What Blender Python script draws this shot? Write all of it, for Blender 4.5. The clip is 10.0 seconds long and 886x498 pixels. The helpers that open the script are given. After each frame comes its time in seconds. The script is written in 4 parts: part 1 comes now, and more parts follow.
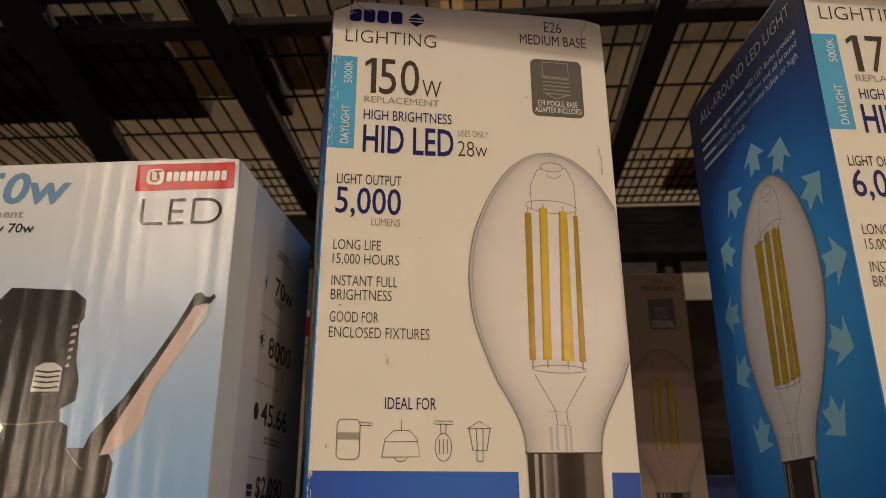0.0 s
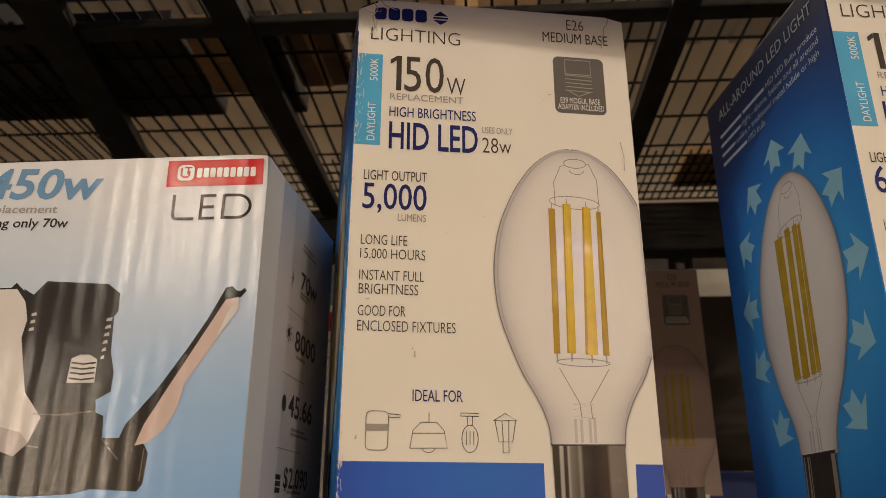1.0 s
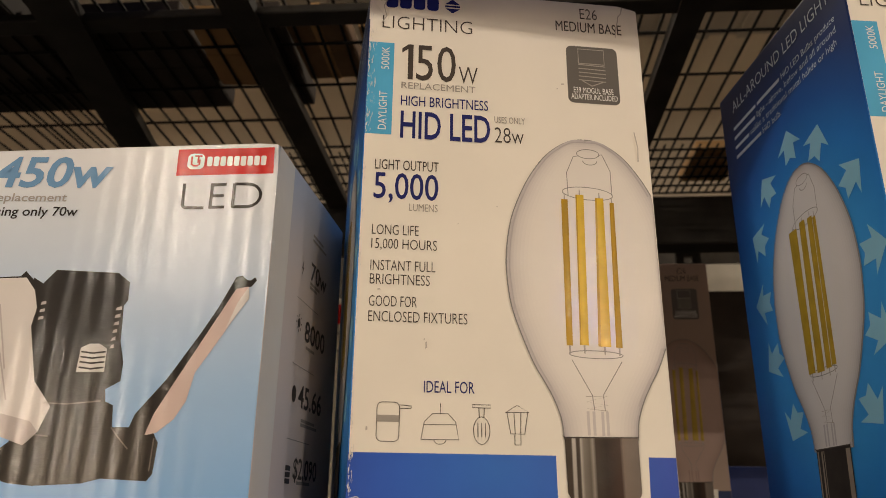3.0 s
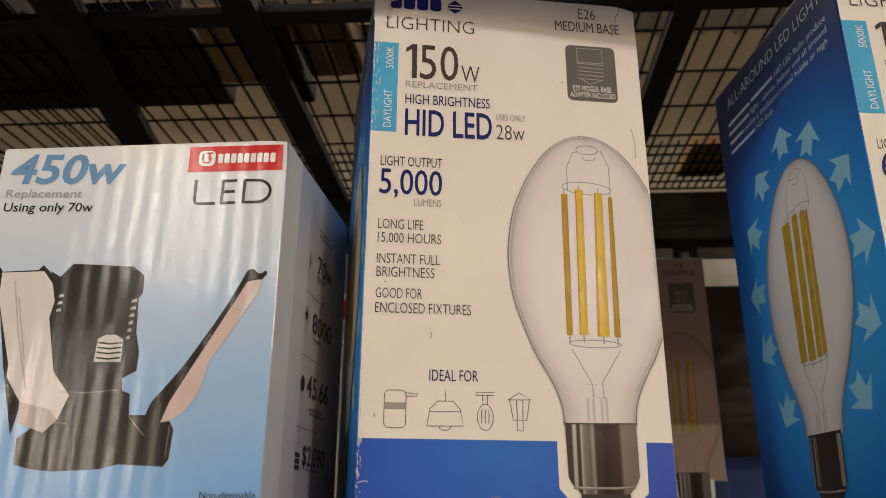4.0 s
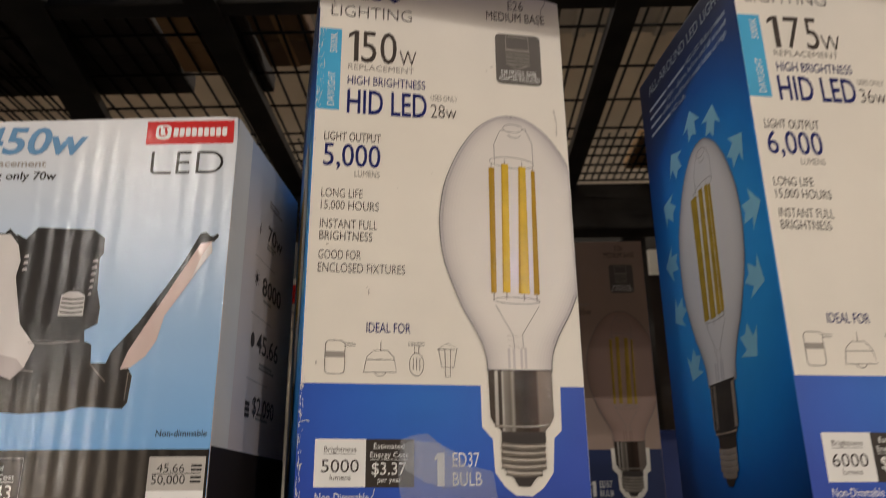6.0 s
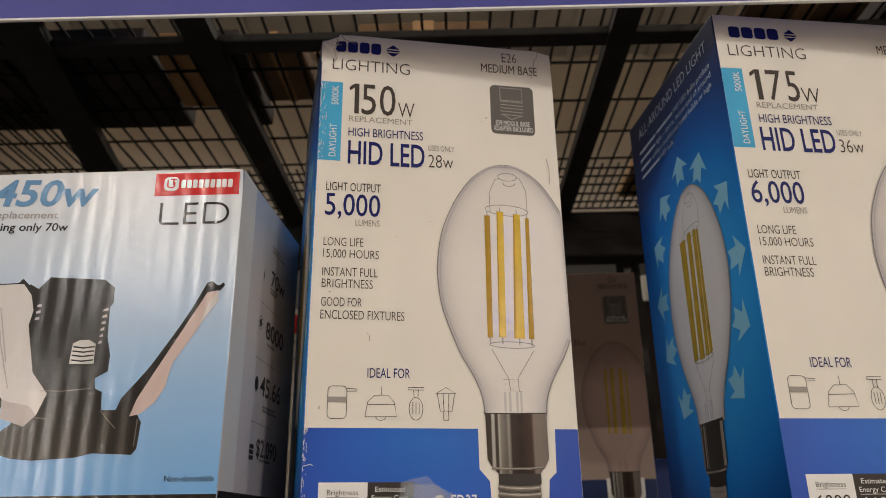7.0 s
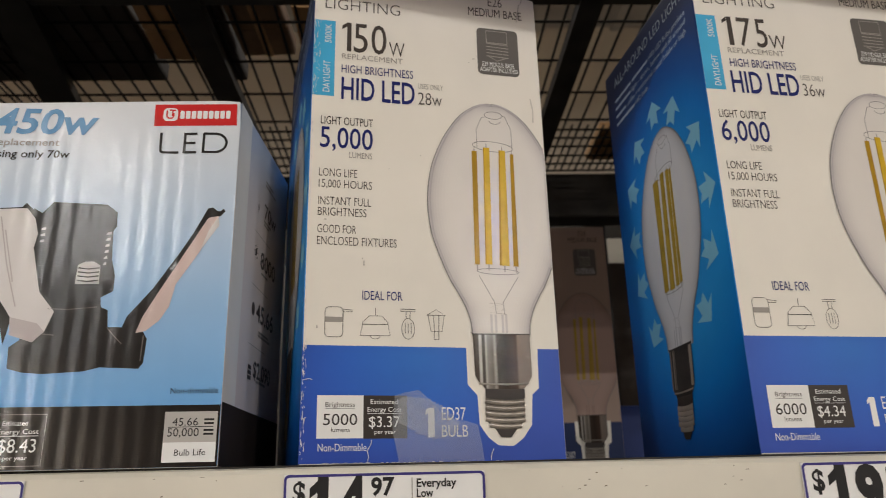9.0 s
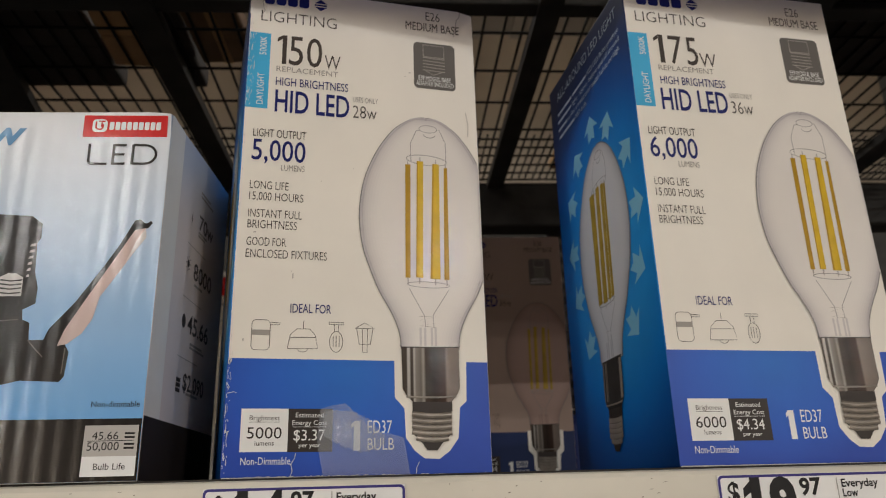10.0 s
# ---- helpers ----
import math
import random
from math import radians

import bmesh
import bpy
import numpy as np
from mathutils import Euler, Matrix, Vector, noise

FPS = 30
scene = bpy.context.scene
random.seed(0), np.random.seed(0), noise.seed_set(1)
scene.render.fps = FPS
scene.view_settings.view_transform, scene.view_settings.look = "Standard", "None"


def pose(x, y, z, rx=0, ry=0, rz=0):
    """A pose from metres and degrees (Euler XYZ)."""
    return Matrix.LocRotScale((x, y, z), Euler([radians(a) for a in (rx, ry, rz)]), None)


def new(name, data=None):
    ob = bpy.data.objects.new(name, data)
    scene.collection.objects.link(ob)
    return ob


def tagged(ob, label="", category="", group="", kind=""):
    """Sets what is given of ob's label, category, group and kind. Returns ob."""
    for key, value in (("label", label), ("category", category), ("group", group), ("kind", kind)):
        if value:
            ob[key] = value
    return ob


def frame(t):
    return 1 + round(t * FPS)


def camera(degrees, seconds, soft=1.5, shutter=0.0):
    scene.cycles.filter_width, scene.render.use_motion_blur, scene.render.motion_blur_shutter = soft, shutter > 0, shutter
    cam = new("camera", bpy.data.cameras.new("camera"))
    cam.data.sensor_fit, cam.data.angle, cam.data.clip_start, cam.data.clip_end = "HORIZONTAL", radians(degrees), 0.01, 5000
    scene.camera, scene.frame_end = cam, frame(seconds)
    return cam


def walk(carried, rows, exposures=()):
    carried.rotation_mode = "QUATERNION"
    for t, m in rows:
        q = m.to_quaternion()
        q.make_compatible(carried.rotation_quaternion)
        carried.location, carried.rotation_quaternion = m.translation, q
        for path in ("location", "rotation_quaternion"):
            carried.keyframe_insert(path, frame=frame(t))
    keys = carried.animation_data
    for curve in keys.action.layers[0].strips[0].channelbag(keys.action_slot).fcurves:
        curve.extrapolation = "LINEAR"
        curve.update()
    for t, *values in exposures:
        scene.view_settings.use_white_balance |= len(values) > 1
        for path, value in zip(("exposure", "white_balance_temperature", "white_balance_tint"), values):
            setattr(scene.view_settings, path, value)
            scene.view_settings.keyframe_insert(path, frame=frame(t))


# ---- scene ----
cam = camera(61.0, 10.0, 0.7, 0.5)
cam.data.dof.use_dof, cam.data.dof.focus_distance, cam.data.dof.aperture_fstop = True, 0.335, 18.0
# seconds, eye, yaw, pitch, roll
ROWS = [
    (0, 0.0123, -0.0274, 1.4884, 3.13, 20.10, 0.11),
    (0.5, 0.0088, -0.0306, 1.4879, 3.31, 20.01, -0.02),
    (1, 0.0047, -0.0324, 1.4862, 3.61, 19.82, -0.16),
    (1.5, 0.0060, -0.0349, 1.4861, 3.78, 19.71, -0.34),
    (2, 0.0053, -0.0319, 1.4859, 3.84, 19.70, -0.44),
    (2.5, 0.0037, -0.0292, 1.4861, 3.83, 19.64, -0.50),
    (2.7, 0.0030, -0.0283, 1.4862, 3.86, 19.52, -0.56),
    (3.8, -0.0011, -0.0370, 1.4817, 3.89, 19.28, -0.35),
    (4, -0.0005, -0.0390, 1.4806, 3.76, 19.16, -0.31),
    (4.5, 0.0053, -0.0403, 1.4631, 3.23, 18.40, -0.17),
    (5, 0.0093, -0.0429, 1.4435, 2.44, 17.85, 0.11),
    (5.5, 0.0109, -0.0552, 1.4444, 1.75, 18.12, 0.31),
    (6, 0.0152, -0.0665, 1.4550, 1.29, 18.97, 0.49),
    (6.2, 0.0192, -0.0785, 1.4610, 1.20, 19.46, 0.57),
    (7.3, 0.0115, -0.0850, 1.4630, 0.98, 20.54, 0.95),
    (7.5, 0.0095, -0.0862, 1.4622, 0.87, 20.48, 1.04),
    (8, 0.0050, -0.0871, 1.4592, 0.38, 19.87, 1.23),
    (8.5, -0.0016, -0.0873, 1.4361, -0.56, 18.93, 1.36),
    (9, 0.0003, -0.0959, 1.4356, -1.74, 18.37, 1.36),
    (9.5, 0.0161, -0.0968, 1.4366, -2.73, 18.27, 1.33),
    (10, 0.0254, -0.1005, 1.4381, -3.39, 18.75, 1.55),
]
walk(cam, [(t, pose(x, y, z, 90 + pitch, roll, yaw)) for t, x, y, z, yaw, pitch, roll in ROWS],
     [(0, -0.31, 8750, 16), (1.0, -0.15, 8400, 16), (2.7, -0.06, 8350, 15), (4.0, 0.02, 7400, 13), (4.5, 0.0, 7250, 13), (5.0, -0.07, 7150, 13), (6.0, -0.15, 7050, 13),
      (7.5, 0.01, 6700, 11), (8.0, 0.06, 6450, 10), (8.5, 0.03, 6550, 10), (9.5, -0.09, 6600, 10), (10, -0.13, 6600, 10)])

# ---- light ----
world = bpy.data.worlds.new("store_air")
scene.world = world
world.use_nodes = True
world.node_tree.nodes["Background"].inputs[0].default_value = (1.0, 0.86, 0.72, 1)
world.node_tree.nodes["Background"].inputs[1].default_value = 0.10


def lamp(name, m, sx, sy, power, colour):
    d = bpy.data.lights.new(name, "AREA")
    d.shape, d.size, d.size_y, d.energy, d.color = "RECTANGLE", sx, sy, power, colour
    o = new(name, d)
    o.matrix_world = m
    return o


WARM = (1.0, 0.985, 0.955)
for lx, ly, lz, watts, long, wide in ((-3.7, -10.9, 6.0, 480, 1.4, 0.5), (-6.2, -15.8, 6.0, 300, 1.4, 0.5), (-14.0, -30.0, 5.0, 4700, 1.6, 0.8), (-9.0, -10.0, 6.0, 980, 1.4, 0.5),
                                      (6.8, -12.2, 6.0, 1050, 0.6, 0.3), (13.4, -21.3, 6.0, 1200, 0.7, 0.4), (17.5, -18.0, 6.0, 2100, 0.7, 0.4)):
    lamp("high_bay_light", pose(lx, ly, lz), long, wide, watts, WARM)
for lx in (-2.5, 2.5):
    lamp("high_bay_light", pose(lx, 3.2, 6.0), 1.2, 0.45, 130, WARM)


# ---- materials ----
def mat(name, colour, rough=0.5, metal=0.0, var=0.12, scale=30.0, bump=0.0, bump_scale=200.0, spec=0.5, coat=0.0, flute=0.0, ramp=None, coat_rough=0.14):
    m = bpy.data.materials.new(name)
    m.use_nodes = True
    nt = m.node_tree
    b = nt.nodes["Principled BSDF"]
    b.inputs["Roughness"].default_value, b.inputs["Metallic"].default_value = rough, metal
    b.inputs["Specular IOR Level"].default_value = spec * (0.12 if coat else 0.45)
    b.inputs["Coat Weight"].default_value = coat
    b.inputs["Coat Roughness"].default_value = coat_rough
    tc = nt.nodes.new("ShaderNodeTexCoord")
    n = nt.nodes.new("ShaderNodeTexNoise")
    n.inputs["Scale"].default_value, n.inputs["Detail"].default_value = scale, 6
    nt.links.new(tc.outputs["Object"], n.inputs["Vector"])
    r = nt.nodes.new("ShaderNodeMapRange")
    r.inputs[1].default_value, r.inputs[2].default_value = 0.3, 0.7
    r.inputs[3].default_value, r.inputs[4].default_value = 1 - var, 1 + var * 0.4
    nt.links.new(n.outputs["Fac"], r.inputs[0])
    mx = nt.nodes.new("ShaderNodeMix")
    mx.data_type, mx.blend_type = "RGBA", "MULTIPLY"
    mx.inputs[0].default_value = 1.0
    mx.inputs[6].default_value = (*colour, 1)
    nt.links.new(r.outputs[0], mx.inputs[7])
    if ramp:
        # printed colour gradient: ramp = (kind, centre, half sizes, stops); kind z runs up the face, ring grows from a centre
        kind, centre, size, stops = ramp
        mp = nt.nodes.new("ShaderNodeMapping")
        mp.inputs["Location"].default_value = [-c / h for c, h in zip(centre, size)]
        mp.inputs["Scale"].default_value = [1 / h for h in size]
        nt.links.new(tc.outputs["Object"], mp.inputs["Vector"])
        cr = nt.nodes.new("ShaderNodeValToRGB")
        while len(cr.color_ramp.elements) < len(stops):
            cr.color_ramp.elements.new(0.5)
        for e, (p, c) in zip(cr.color_ramp.elements, stops):
            e.position, e.color = p, (*c, 1)
        if kind == "z":
            sp = nt.nodes.new("ShaderNodeSeparateXYZ")
            nt.links.new(mp.outputs[0], sp.inputs[0])
            nt.links.new(sp.outputs[2], cr.inputs[0])
        elif kind == "x":
            sp = nt.nodes.new("ShaderNodeSeparateXYZ")
            nt.links.new(mp.outputs[0], sp.inputs[0])
            nt.links.new(sp.outputs[0], cr.inputs[0])
        else:
            ln = nt.nodes.new("ShaderNodeVectorMath")
            ln.operation = "LENGTH"
            nt.links.new(mp.outputs[0], ln.inputs[0])
            nt.links.new(ln.outputs["Value"], cr.inputs[0])
        nt.links.new(cr.outputs[0], mx.inputs[6])
    nt.links.new(mx.outputs[2], b.inputs["Base Color"])
    if bump:
        n2 = nt.nodes.new("ShaderNodeTexNoise")
        n2.inputs["Scale"].default_value, n2.inputs["Detail"].default_value = bump_scale, 2 if flute else 0.8 if coat or metal else 4
        nt.links.new(tc.outputs["Object"], n2.inputs["Vector"])
        bp = nt.nodes.new("ShaderNodeBump")
        bp.inputs["Strength"].default_value, bp.inputs["Distance"].default_value = bump, 0.001
        nt.links.new(n2.outputs["Fac"], bp.inputs["Height"])
        if not coat:
            nt.links.new(bp.outputs[0], b.inputs["Normal"])
        nt.links.new(bp.outputs[0], b.inputs["Coat Normal"])
        if flute:
            # corrugation telegraphing through the liner: upright ridges of uneven strength, and fine cross wrinkles
            mp2 = nt.nodes.new("ShaderNodeMapping")
            mp2.inputs["Scale"].default_value = (420, 420, 1500)
            nt.links.new(tc.outputs["Object"], mp2.inputs["Vector"])
            nt.links.new(mp2.outputs[0], n2.inputs["Vector"])
            n2.inputs["Scale"].default_value = 1.0
            w = nt.nodes.new("ShaderNodeTexWave")
            w.bands_direction, w.wave_profile = "X", "SIN"
            w.inputs["Scale"].default_value = 0.314 / 0.0082
            w.inputs["Distortion"].default_value, w.inputs["Detail"].default_value = 0.6, 1.0
            w.inputs["Detail Scale"].default_value = 0.4
            nt.links.new(tc.outputs["Object"], w.inputs["Vector"])
            bp2 = nt.nodes.new("ShaderNodeBump")
            bp2.inputs["Strength"].default_value, bp2.inputs["Distance"].default_value = flute, 0.001
            nt.links.new(w.outputs["Fac"], bp2.inputs["Height"])
            nt.links.new(bp.outputs[0], bp2.inputs["Normal"])
            nt.links.new(bp2.outputs[0], b.inputs["Coat Normal"])
            bp3 = nt.nodes.new("ShaderNodeBump")
            bp3.inputs["Strength"].default_value, bp3.inputs["Distance"].default_value = flute * 0.35, 0.001
            nt.links.new(w.outputs["Fac"], bp3.inputs["Height"])
            nt.links.new(bp3.outputs[0], b.inputs["Normal"])
    return m


def srgb(r, g, b):
    return tuple(((c / 255) / 12.92 if c < 10.3 else (((c / 255) + 0.055) / 1.055) ** 2.4) for c in (r, g, b))


CREAM = mat("cream_card", (0.80, 0.755, 0.68), 0.45, var=0.05, scale=18, bump=0.04, bump_scale=90)
BAND = mat("royal_blue_print", (0.014, 0.078, 0.42), 0.38, var=0.10, scale=26, bump=0.05, bump_scale=160,
           ramp=("ring", (0.058, 0, 0.050), (0.075, 1, 0.052), [(0.0, (0.018, 0.155, 0.58)), (0.55, (0.020, 0.110, 0.52)), (1.0, (0.024, 0.072, 0.42))]))
SIDE = mat("deep_blue_print", (0.0, 0.12, 0.45), 0.36, var=0.06, bump=0.04, bump_scale=120,
           ramp=("ring", (0, 0.055, 0.120), (1, 0.130, 0.155), [(0.0, (0.03, 0.30, 0.68)), (0.36, (0.015, 0.25, 0.62)), (0.55, (0.003, 0.165, 0.52)), (0.68, (0.002, 0.085, 0.34)), (0.84, (0.001, 0.030, 0.15)), (1.0, (0.001, 0.011, 0.065))]))
NAVY = mat("navy_ink", (0.006, 0.011, 0.125), 0.4, var=0.05)
BROWN = mat("grey_brown_ink", (0.060, 0.046, 0.038), 0.45, var=0.06)
PALEINK = mat("pale_grey_ink", (0.33, 0.30, 0.27), 0.45, var=0.05)
LINE = mat("thin_grey_ink", (0.22, 0.21, 0.20), 0.45, var=0.05)
CYAN = mat("cyan_print", (0.055, 0.40, 0.68), 0.38, var=0.08, scale=40)
WHITEINK = mat("white_print", (0.80, 0.79, 0.77), 0.42, var=0.05)
GREYBOX = mat("dark_grey_print", (0.125, 0.112, 0.10), 0.42, var=0.08)
BLACKINK = mat("black_brown_print", (0.035, 0.026, 0.022), 0.4, var=0.1)
SHADES = tuple(1 - (1 - k / 9) ** 1.7 for k in range(10))
GLASS = [mat("glass_print", (0.43 + 0.275 * k, 0.395 + 0.27 * k, 0.41 + 0.215 * k), 0.34, var=0.03, bump=0.15, bump_scale=1200, coat=0.20, coat_rough=0.05) for k in SHADES]
# deep carton: same print, the shelf's brownish shade painted into its colours
SHADEBAND = mat("shaded_blue_print", (0.012, 0.026, 0.10), 0.45, var=0.12)
SHADECARD = mat("shaded_cream_card", (0.37, 0.265, 0.215), 0.5, var=0.08, scale=18, bump=0.04, bump_scale=90)
SHADEGLASS = [mat("shaded_glass_print", (0.25 + 0.13 * k, 0.165 + 0.09 * k, 0.14 + 0.075 * k), 0.35, var=0.04) for k in SHADES]
COOLGLASS = [mat("cool_glass_print", (0.30 + 0.28 * k, 0.29 + 0.275 * k, 0.31 + 0.25 * k), 0.35, var=0.04) for k in SHADES]
OLIVE = mat("olive_gold_print", (0.40, 0.26, 0.03), 0.35, var=0.2, scale=120)
GOLD = mat("gold_print", (0.64, 0.42, 0.030), 0.30, var=0.15, scale=120, bump=0.13, bump_scale=1200, coat=0.45, coat_rough=0.05)
GOLDDARK = mat("dark_gold_print", (0.42, 0.245, 0.018), 0.3, var=0.15, scale=120, bump=0.13, bump_scale=1200, coat=0.45, coat_rough=0.05)
METAL = mat("metal_cap_print", (0.1, 0.09, 0.08), 0.35, metal=0.25, var=0.12, scale=60, bump=0.12, bump_scale=1200, coat=0.35, coat_rough=0.05,
            ramp=("x", (0.0848, 0, 0), (0.031, 1, 1), [(0.0, (0.05, 0.038, 0.03)), (0.09, (0.05, 0.038, 0.03)), (0.11, (0.36, 0.33, 0.30)), (0.14, (0.34, 0.31, 0.28)), (0.16, (0.04, 0.03, 0.024)), (0.195, (0.05, 0.04, 0.032)), (0.215, (0.33, 0.30, 0.27)),
                                                       (0.25, (0.16, 0.14, 0.12)), (0.33, (0.10, 0.085, 0.07)), (0.37, (0.22, 0.195, 0.17)), (0.41, (0.04, 0.028, 0.022)), (0.55, (0.026, 0.016, 0.012)), (0.73, (0.045, 0.026, 0.02)), (0.77, (0.16, 0.125, 0.105)), (1.0, (0.13, 0.108, 0.095))]))
SCREW = mat("screw_thread_print", (0.24, 0.21, 0.18), 0.32, metal=0.4, var=0.4, scale=90, bump=0.12, bump_scale=900, coat=0.2, coat_rough=0.06)
METALSIDE = mat("metal_cap_print_side", (0.035, 0.030, 0.028), 0.35, var=0.3, scale=90, coat=0.3)
METALLIGHT = mat("metal_highlight_print", (0.26, 0.215, 0.18), 0.3, var=0.3, scale=80, coat=0.6)
PALEBLUE = mat("white_side_print_ink", (0.50, 0.60, 0.70), 0.4, var=0.05)
ARROW = mat("pale_cyan_print", (0.20, 0.46, 0.62), 0.4, var=0.06)
SCUFF = mat("bare_paper_fibre", (0.72, 0.70, 0.66), 0.8, var=0.2, scale=200)
CREASE = mat("soft_crease", (0.50, 0.46, 0.41), 0.7, var=0.3, scale=150)
# glossy corrugated carton
FL = dict(bump=0.075, bump_scale=300, flute=0.080, coat=0.37, coat_rough=0.08)
SKY = mat("white_to_blue_print", (0.6, 0.7, 0.8), 0.3, var=0.03, **FL,
          ramp=("z", (0, 0, 0.0), (1, 1, 0.19), [(0.12, (0.15, 0.39, 0.74)), (0.42, (0.31, 0.50, 0.75)), (0.84, (0.66, 0.71, 0.78)), (1.0, (0.73, 0.74, 0.77))]))
SKYSIDE = mat("white_side_print", (0.7, 0.7, 0.74), 0.38, var=0.05,
              ramp=("z", (0, 0, 0.0), (1, 1, 0.19), [(0.15, (0.72, 0.64, 0.62)), (0.7, (0.70, 0.64, 0.64)), (0.90, (0.50, 0.54, 0.64)), (1.0, (0.5, 0.56, 0.68))]))
BLACK2 = mat("black_band_print", (0.013, 0.010, 0.009), 0.3, var=0.1, **FL)
FIX = mat("fixture_print", (0.017, 0.014, 0.013), 0.32, var=0.25, scale=60, **FL)
FIXLIGHT = mat("fixture_edge_print", (0.16, 0.14, 0.13), 0.32, var=0.2, scale=60, **FL)
LENS = mat("diffuser_print", (0.66, 0.63, 0.62), 0.32, var=0.06, **FL)
LENSDARK = mat("diffuser_shade_print", (0.47, 0.42, 0.42), 0.32, var=0.06, **FL)
PINKLENS = mat("pinkish_diffuser_print", (0.60, 0.47, 0.44), 0.32, var=0.06, **FL)
SCREW2 = mat("screw_base_print", (0.55, 0.53, 0.52), 0.32, var=0.1, **FL)
RED = mat("red_print", (0.60, 0.022, 0.022), 0.34, var=0.05, **FL)
PRINT450 = mat("blue_letter_print", (0.13, 0.30, 0.52), 0.36, var=0.05, **FL)
BLK2 = mat("black_letter_print", (0.022, 0.020, 0.020), 0.36, var=0.05, **FL)
GRY2 = mat("grey_letter_print", (0.36, 0.34, 0.33), 0.36, var=0.05, **FL)
WHT2 = mat("white_letter_print", (0.80, 0.80, 0.80), 0.36, var=0.04, **FL)
SIL2 = mat("silver_panel_print", (0.46, 0.44, 0.42), 0.36, var=0.04, **FL)
INKSIDE = mat("side_letter_print", (0.055, 0.048, 0.05), 0.4, var=0.05)
# fittings
ENAMEL = mat("cream_enamel", (0.70, 0.66, 0.57), 0.42, var=0.16, scale=9, bump=0.05, bump_scale=60)
GRIME = mat("dark_scratch", (0.16, 0.12, 0.08), 0.8, var=0.4, scale=200)
STEEL = mat("dark_rack_steel", (0.040, 0.035, 0.030), 0.5, var=0.35, scale=25)
WIRE = mat("dark_wire", (0.016, 0.014, 0.012), 0.5, metal=0.3, var=0.3)
SIGN = mat("violet_blue_plastic", (0.085, 0.090, 0.33), 0.35, var=0.12, scale=14, bump=0.04, bump_scale=40)
TAGWHITE = mat("price_paper", (0.82, 0.81, 0.80), 0.5, var=0.03)
TAGBORDER = mat("price_border", (0.045, 0.035, 0.20), 0.45, var=0.05)
TAGBLACK = mat("price_ink", (0.015, 0.013, 0.013), 0.5, var=0.03)
CONCRETE = mat("polished_concrete", (0.32, 0.28, 0.24), 0.4, var=0.25, scale=1.2, bump=0.1, bump_scale=20)
PAINTWALL = mat("pale_wall_paint", (0.42, 0.36, 0.29), 0.7, var=0.15, scale=1.0)
ROOF = mat("pale_roof_deck", (0.37, 0.345, 0.31), 0.6, var=0.15, scale=1.5)
TANBOX = mat("tan_cardboard", (0.45, 0.27, 0.13), 0.8, var=0.2, scale=20)
BROWNBOX = mat("brown_cardboard", (0.20, 0.12, 0.065), 0.8, var=0.3, scale=20)
DARKBOX = mat("dark_printed_carton", (0.05, 0.038, 0.032), 0.6, var=0.3, scale=20)
NAVYBOX = mat("navy_printed_carton", (0.02, 0.04, 0.16), 0.5, var=0.2, scale=20)
PALEBOX = mat("pale_printed_carton", (0.62, 0.58, 0.50), 0.55, var=0.15, scale=14)


# ---- helpers for meshes ----
def part(name, bm, material, parent=None, label="", smooth=False):
    me = bpy.data.meshes.new(name)
    bm.to_mesh(me)
    bm.free()
    if smooth:
        for p in me.polygons:
            p.use_smooth = True
    me.materials.append(material)
    o = new(name, me)
    if parent:
        o.parent = parent
    if label:
        o["label"] = label
    return o


def add_box(bm, x0, x1, y0, y1, z0, z1, bevel=0.0):
    vs = bmesh.ops.create_cube(bm, size=1.0)["verts"]
    for v in vs:
        v.co = Vector(((x0 + x1) / 2 + v.co.x * (x1 - x0), (y0 + y1) / 2 + v.co.y * (y1 - y0), (z0 + z1) / 2 + v.co.z * (z1 - z0)))
    if bevel:
        es = list({e for v in vs for e in v.link_edges})
        bmesh.ops.bevel(bm, geom=es, offset=bevel, segments=2, affect="EDGES", profile=0.5)
    return bm


def box_bm(*a, bevel=0.0):
    return add_box(bmesh.new(), *a, bevel=bevel)


# ---- print on cartons: shapes in face coordinates (u across, z up, metres from the lower left corner) ----
STEP = 0.00012


class Face:
    """A flat side of a carton: turns (u, z, layer) into the carton's own coordinates."""

    def __init__(self, root, origin, across, out, warp=None):
        self.root, self.o, self.a, self.n = root, Vector(origin), Vector(across), Vector(out).normalized()
        self.warp, self.shaded, self.lean = warp, False, 0.0

    def at(self, u, z, layer):
        p = self.o + self.a * (u + self.lean * (z - 0.065)) + self.n * (STEP * layer) + Vector((0, 0, z))
        return self.warp(p) if self.warp else p


def catmull(pts, n=5, closed=False):
    out, m = [], len(pts)
    for i in range(m if closed else m - 1):
        p = [pts[(i + k) % m] if closed else pts[min(max(i + k, 0), m - 1)] for k in (-1, 0, 1, 2)]
        for j in range(n):
            t = j / n
            out.append(tuple(0.5 * (2 * p[1][d] + (p[2][d] - p[0][d]) * t + (2 * p[0][d] - 5 * p[1][d] + 4 * p[2][d] - p[3][d]) * t * t
                                    + (3 * p[1][d] - p[0][d] - 3 * p[2][d] + p[3][d]) * t ** 3) for d in (0, 1)))
    if not closed:
        out.append(pts[-1])
    return out


def add_poly(bm, f, pts, layer):
    vs = [bm.verts.new(f.at(u, z, layer)) for u, z in pts]
    face = bm.faces.new(vs)
    face.normal_update()
    bmesh.ops.triangulate(bm, faces=[face])


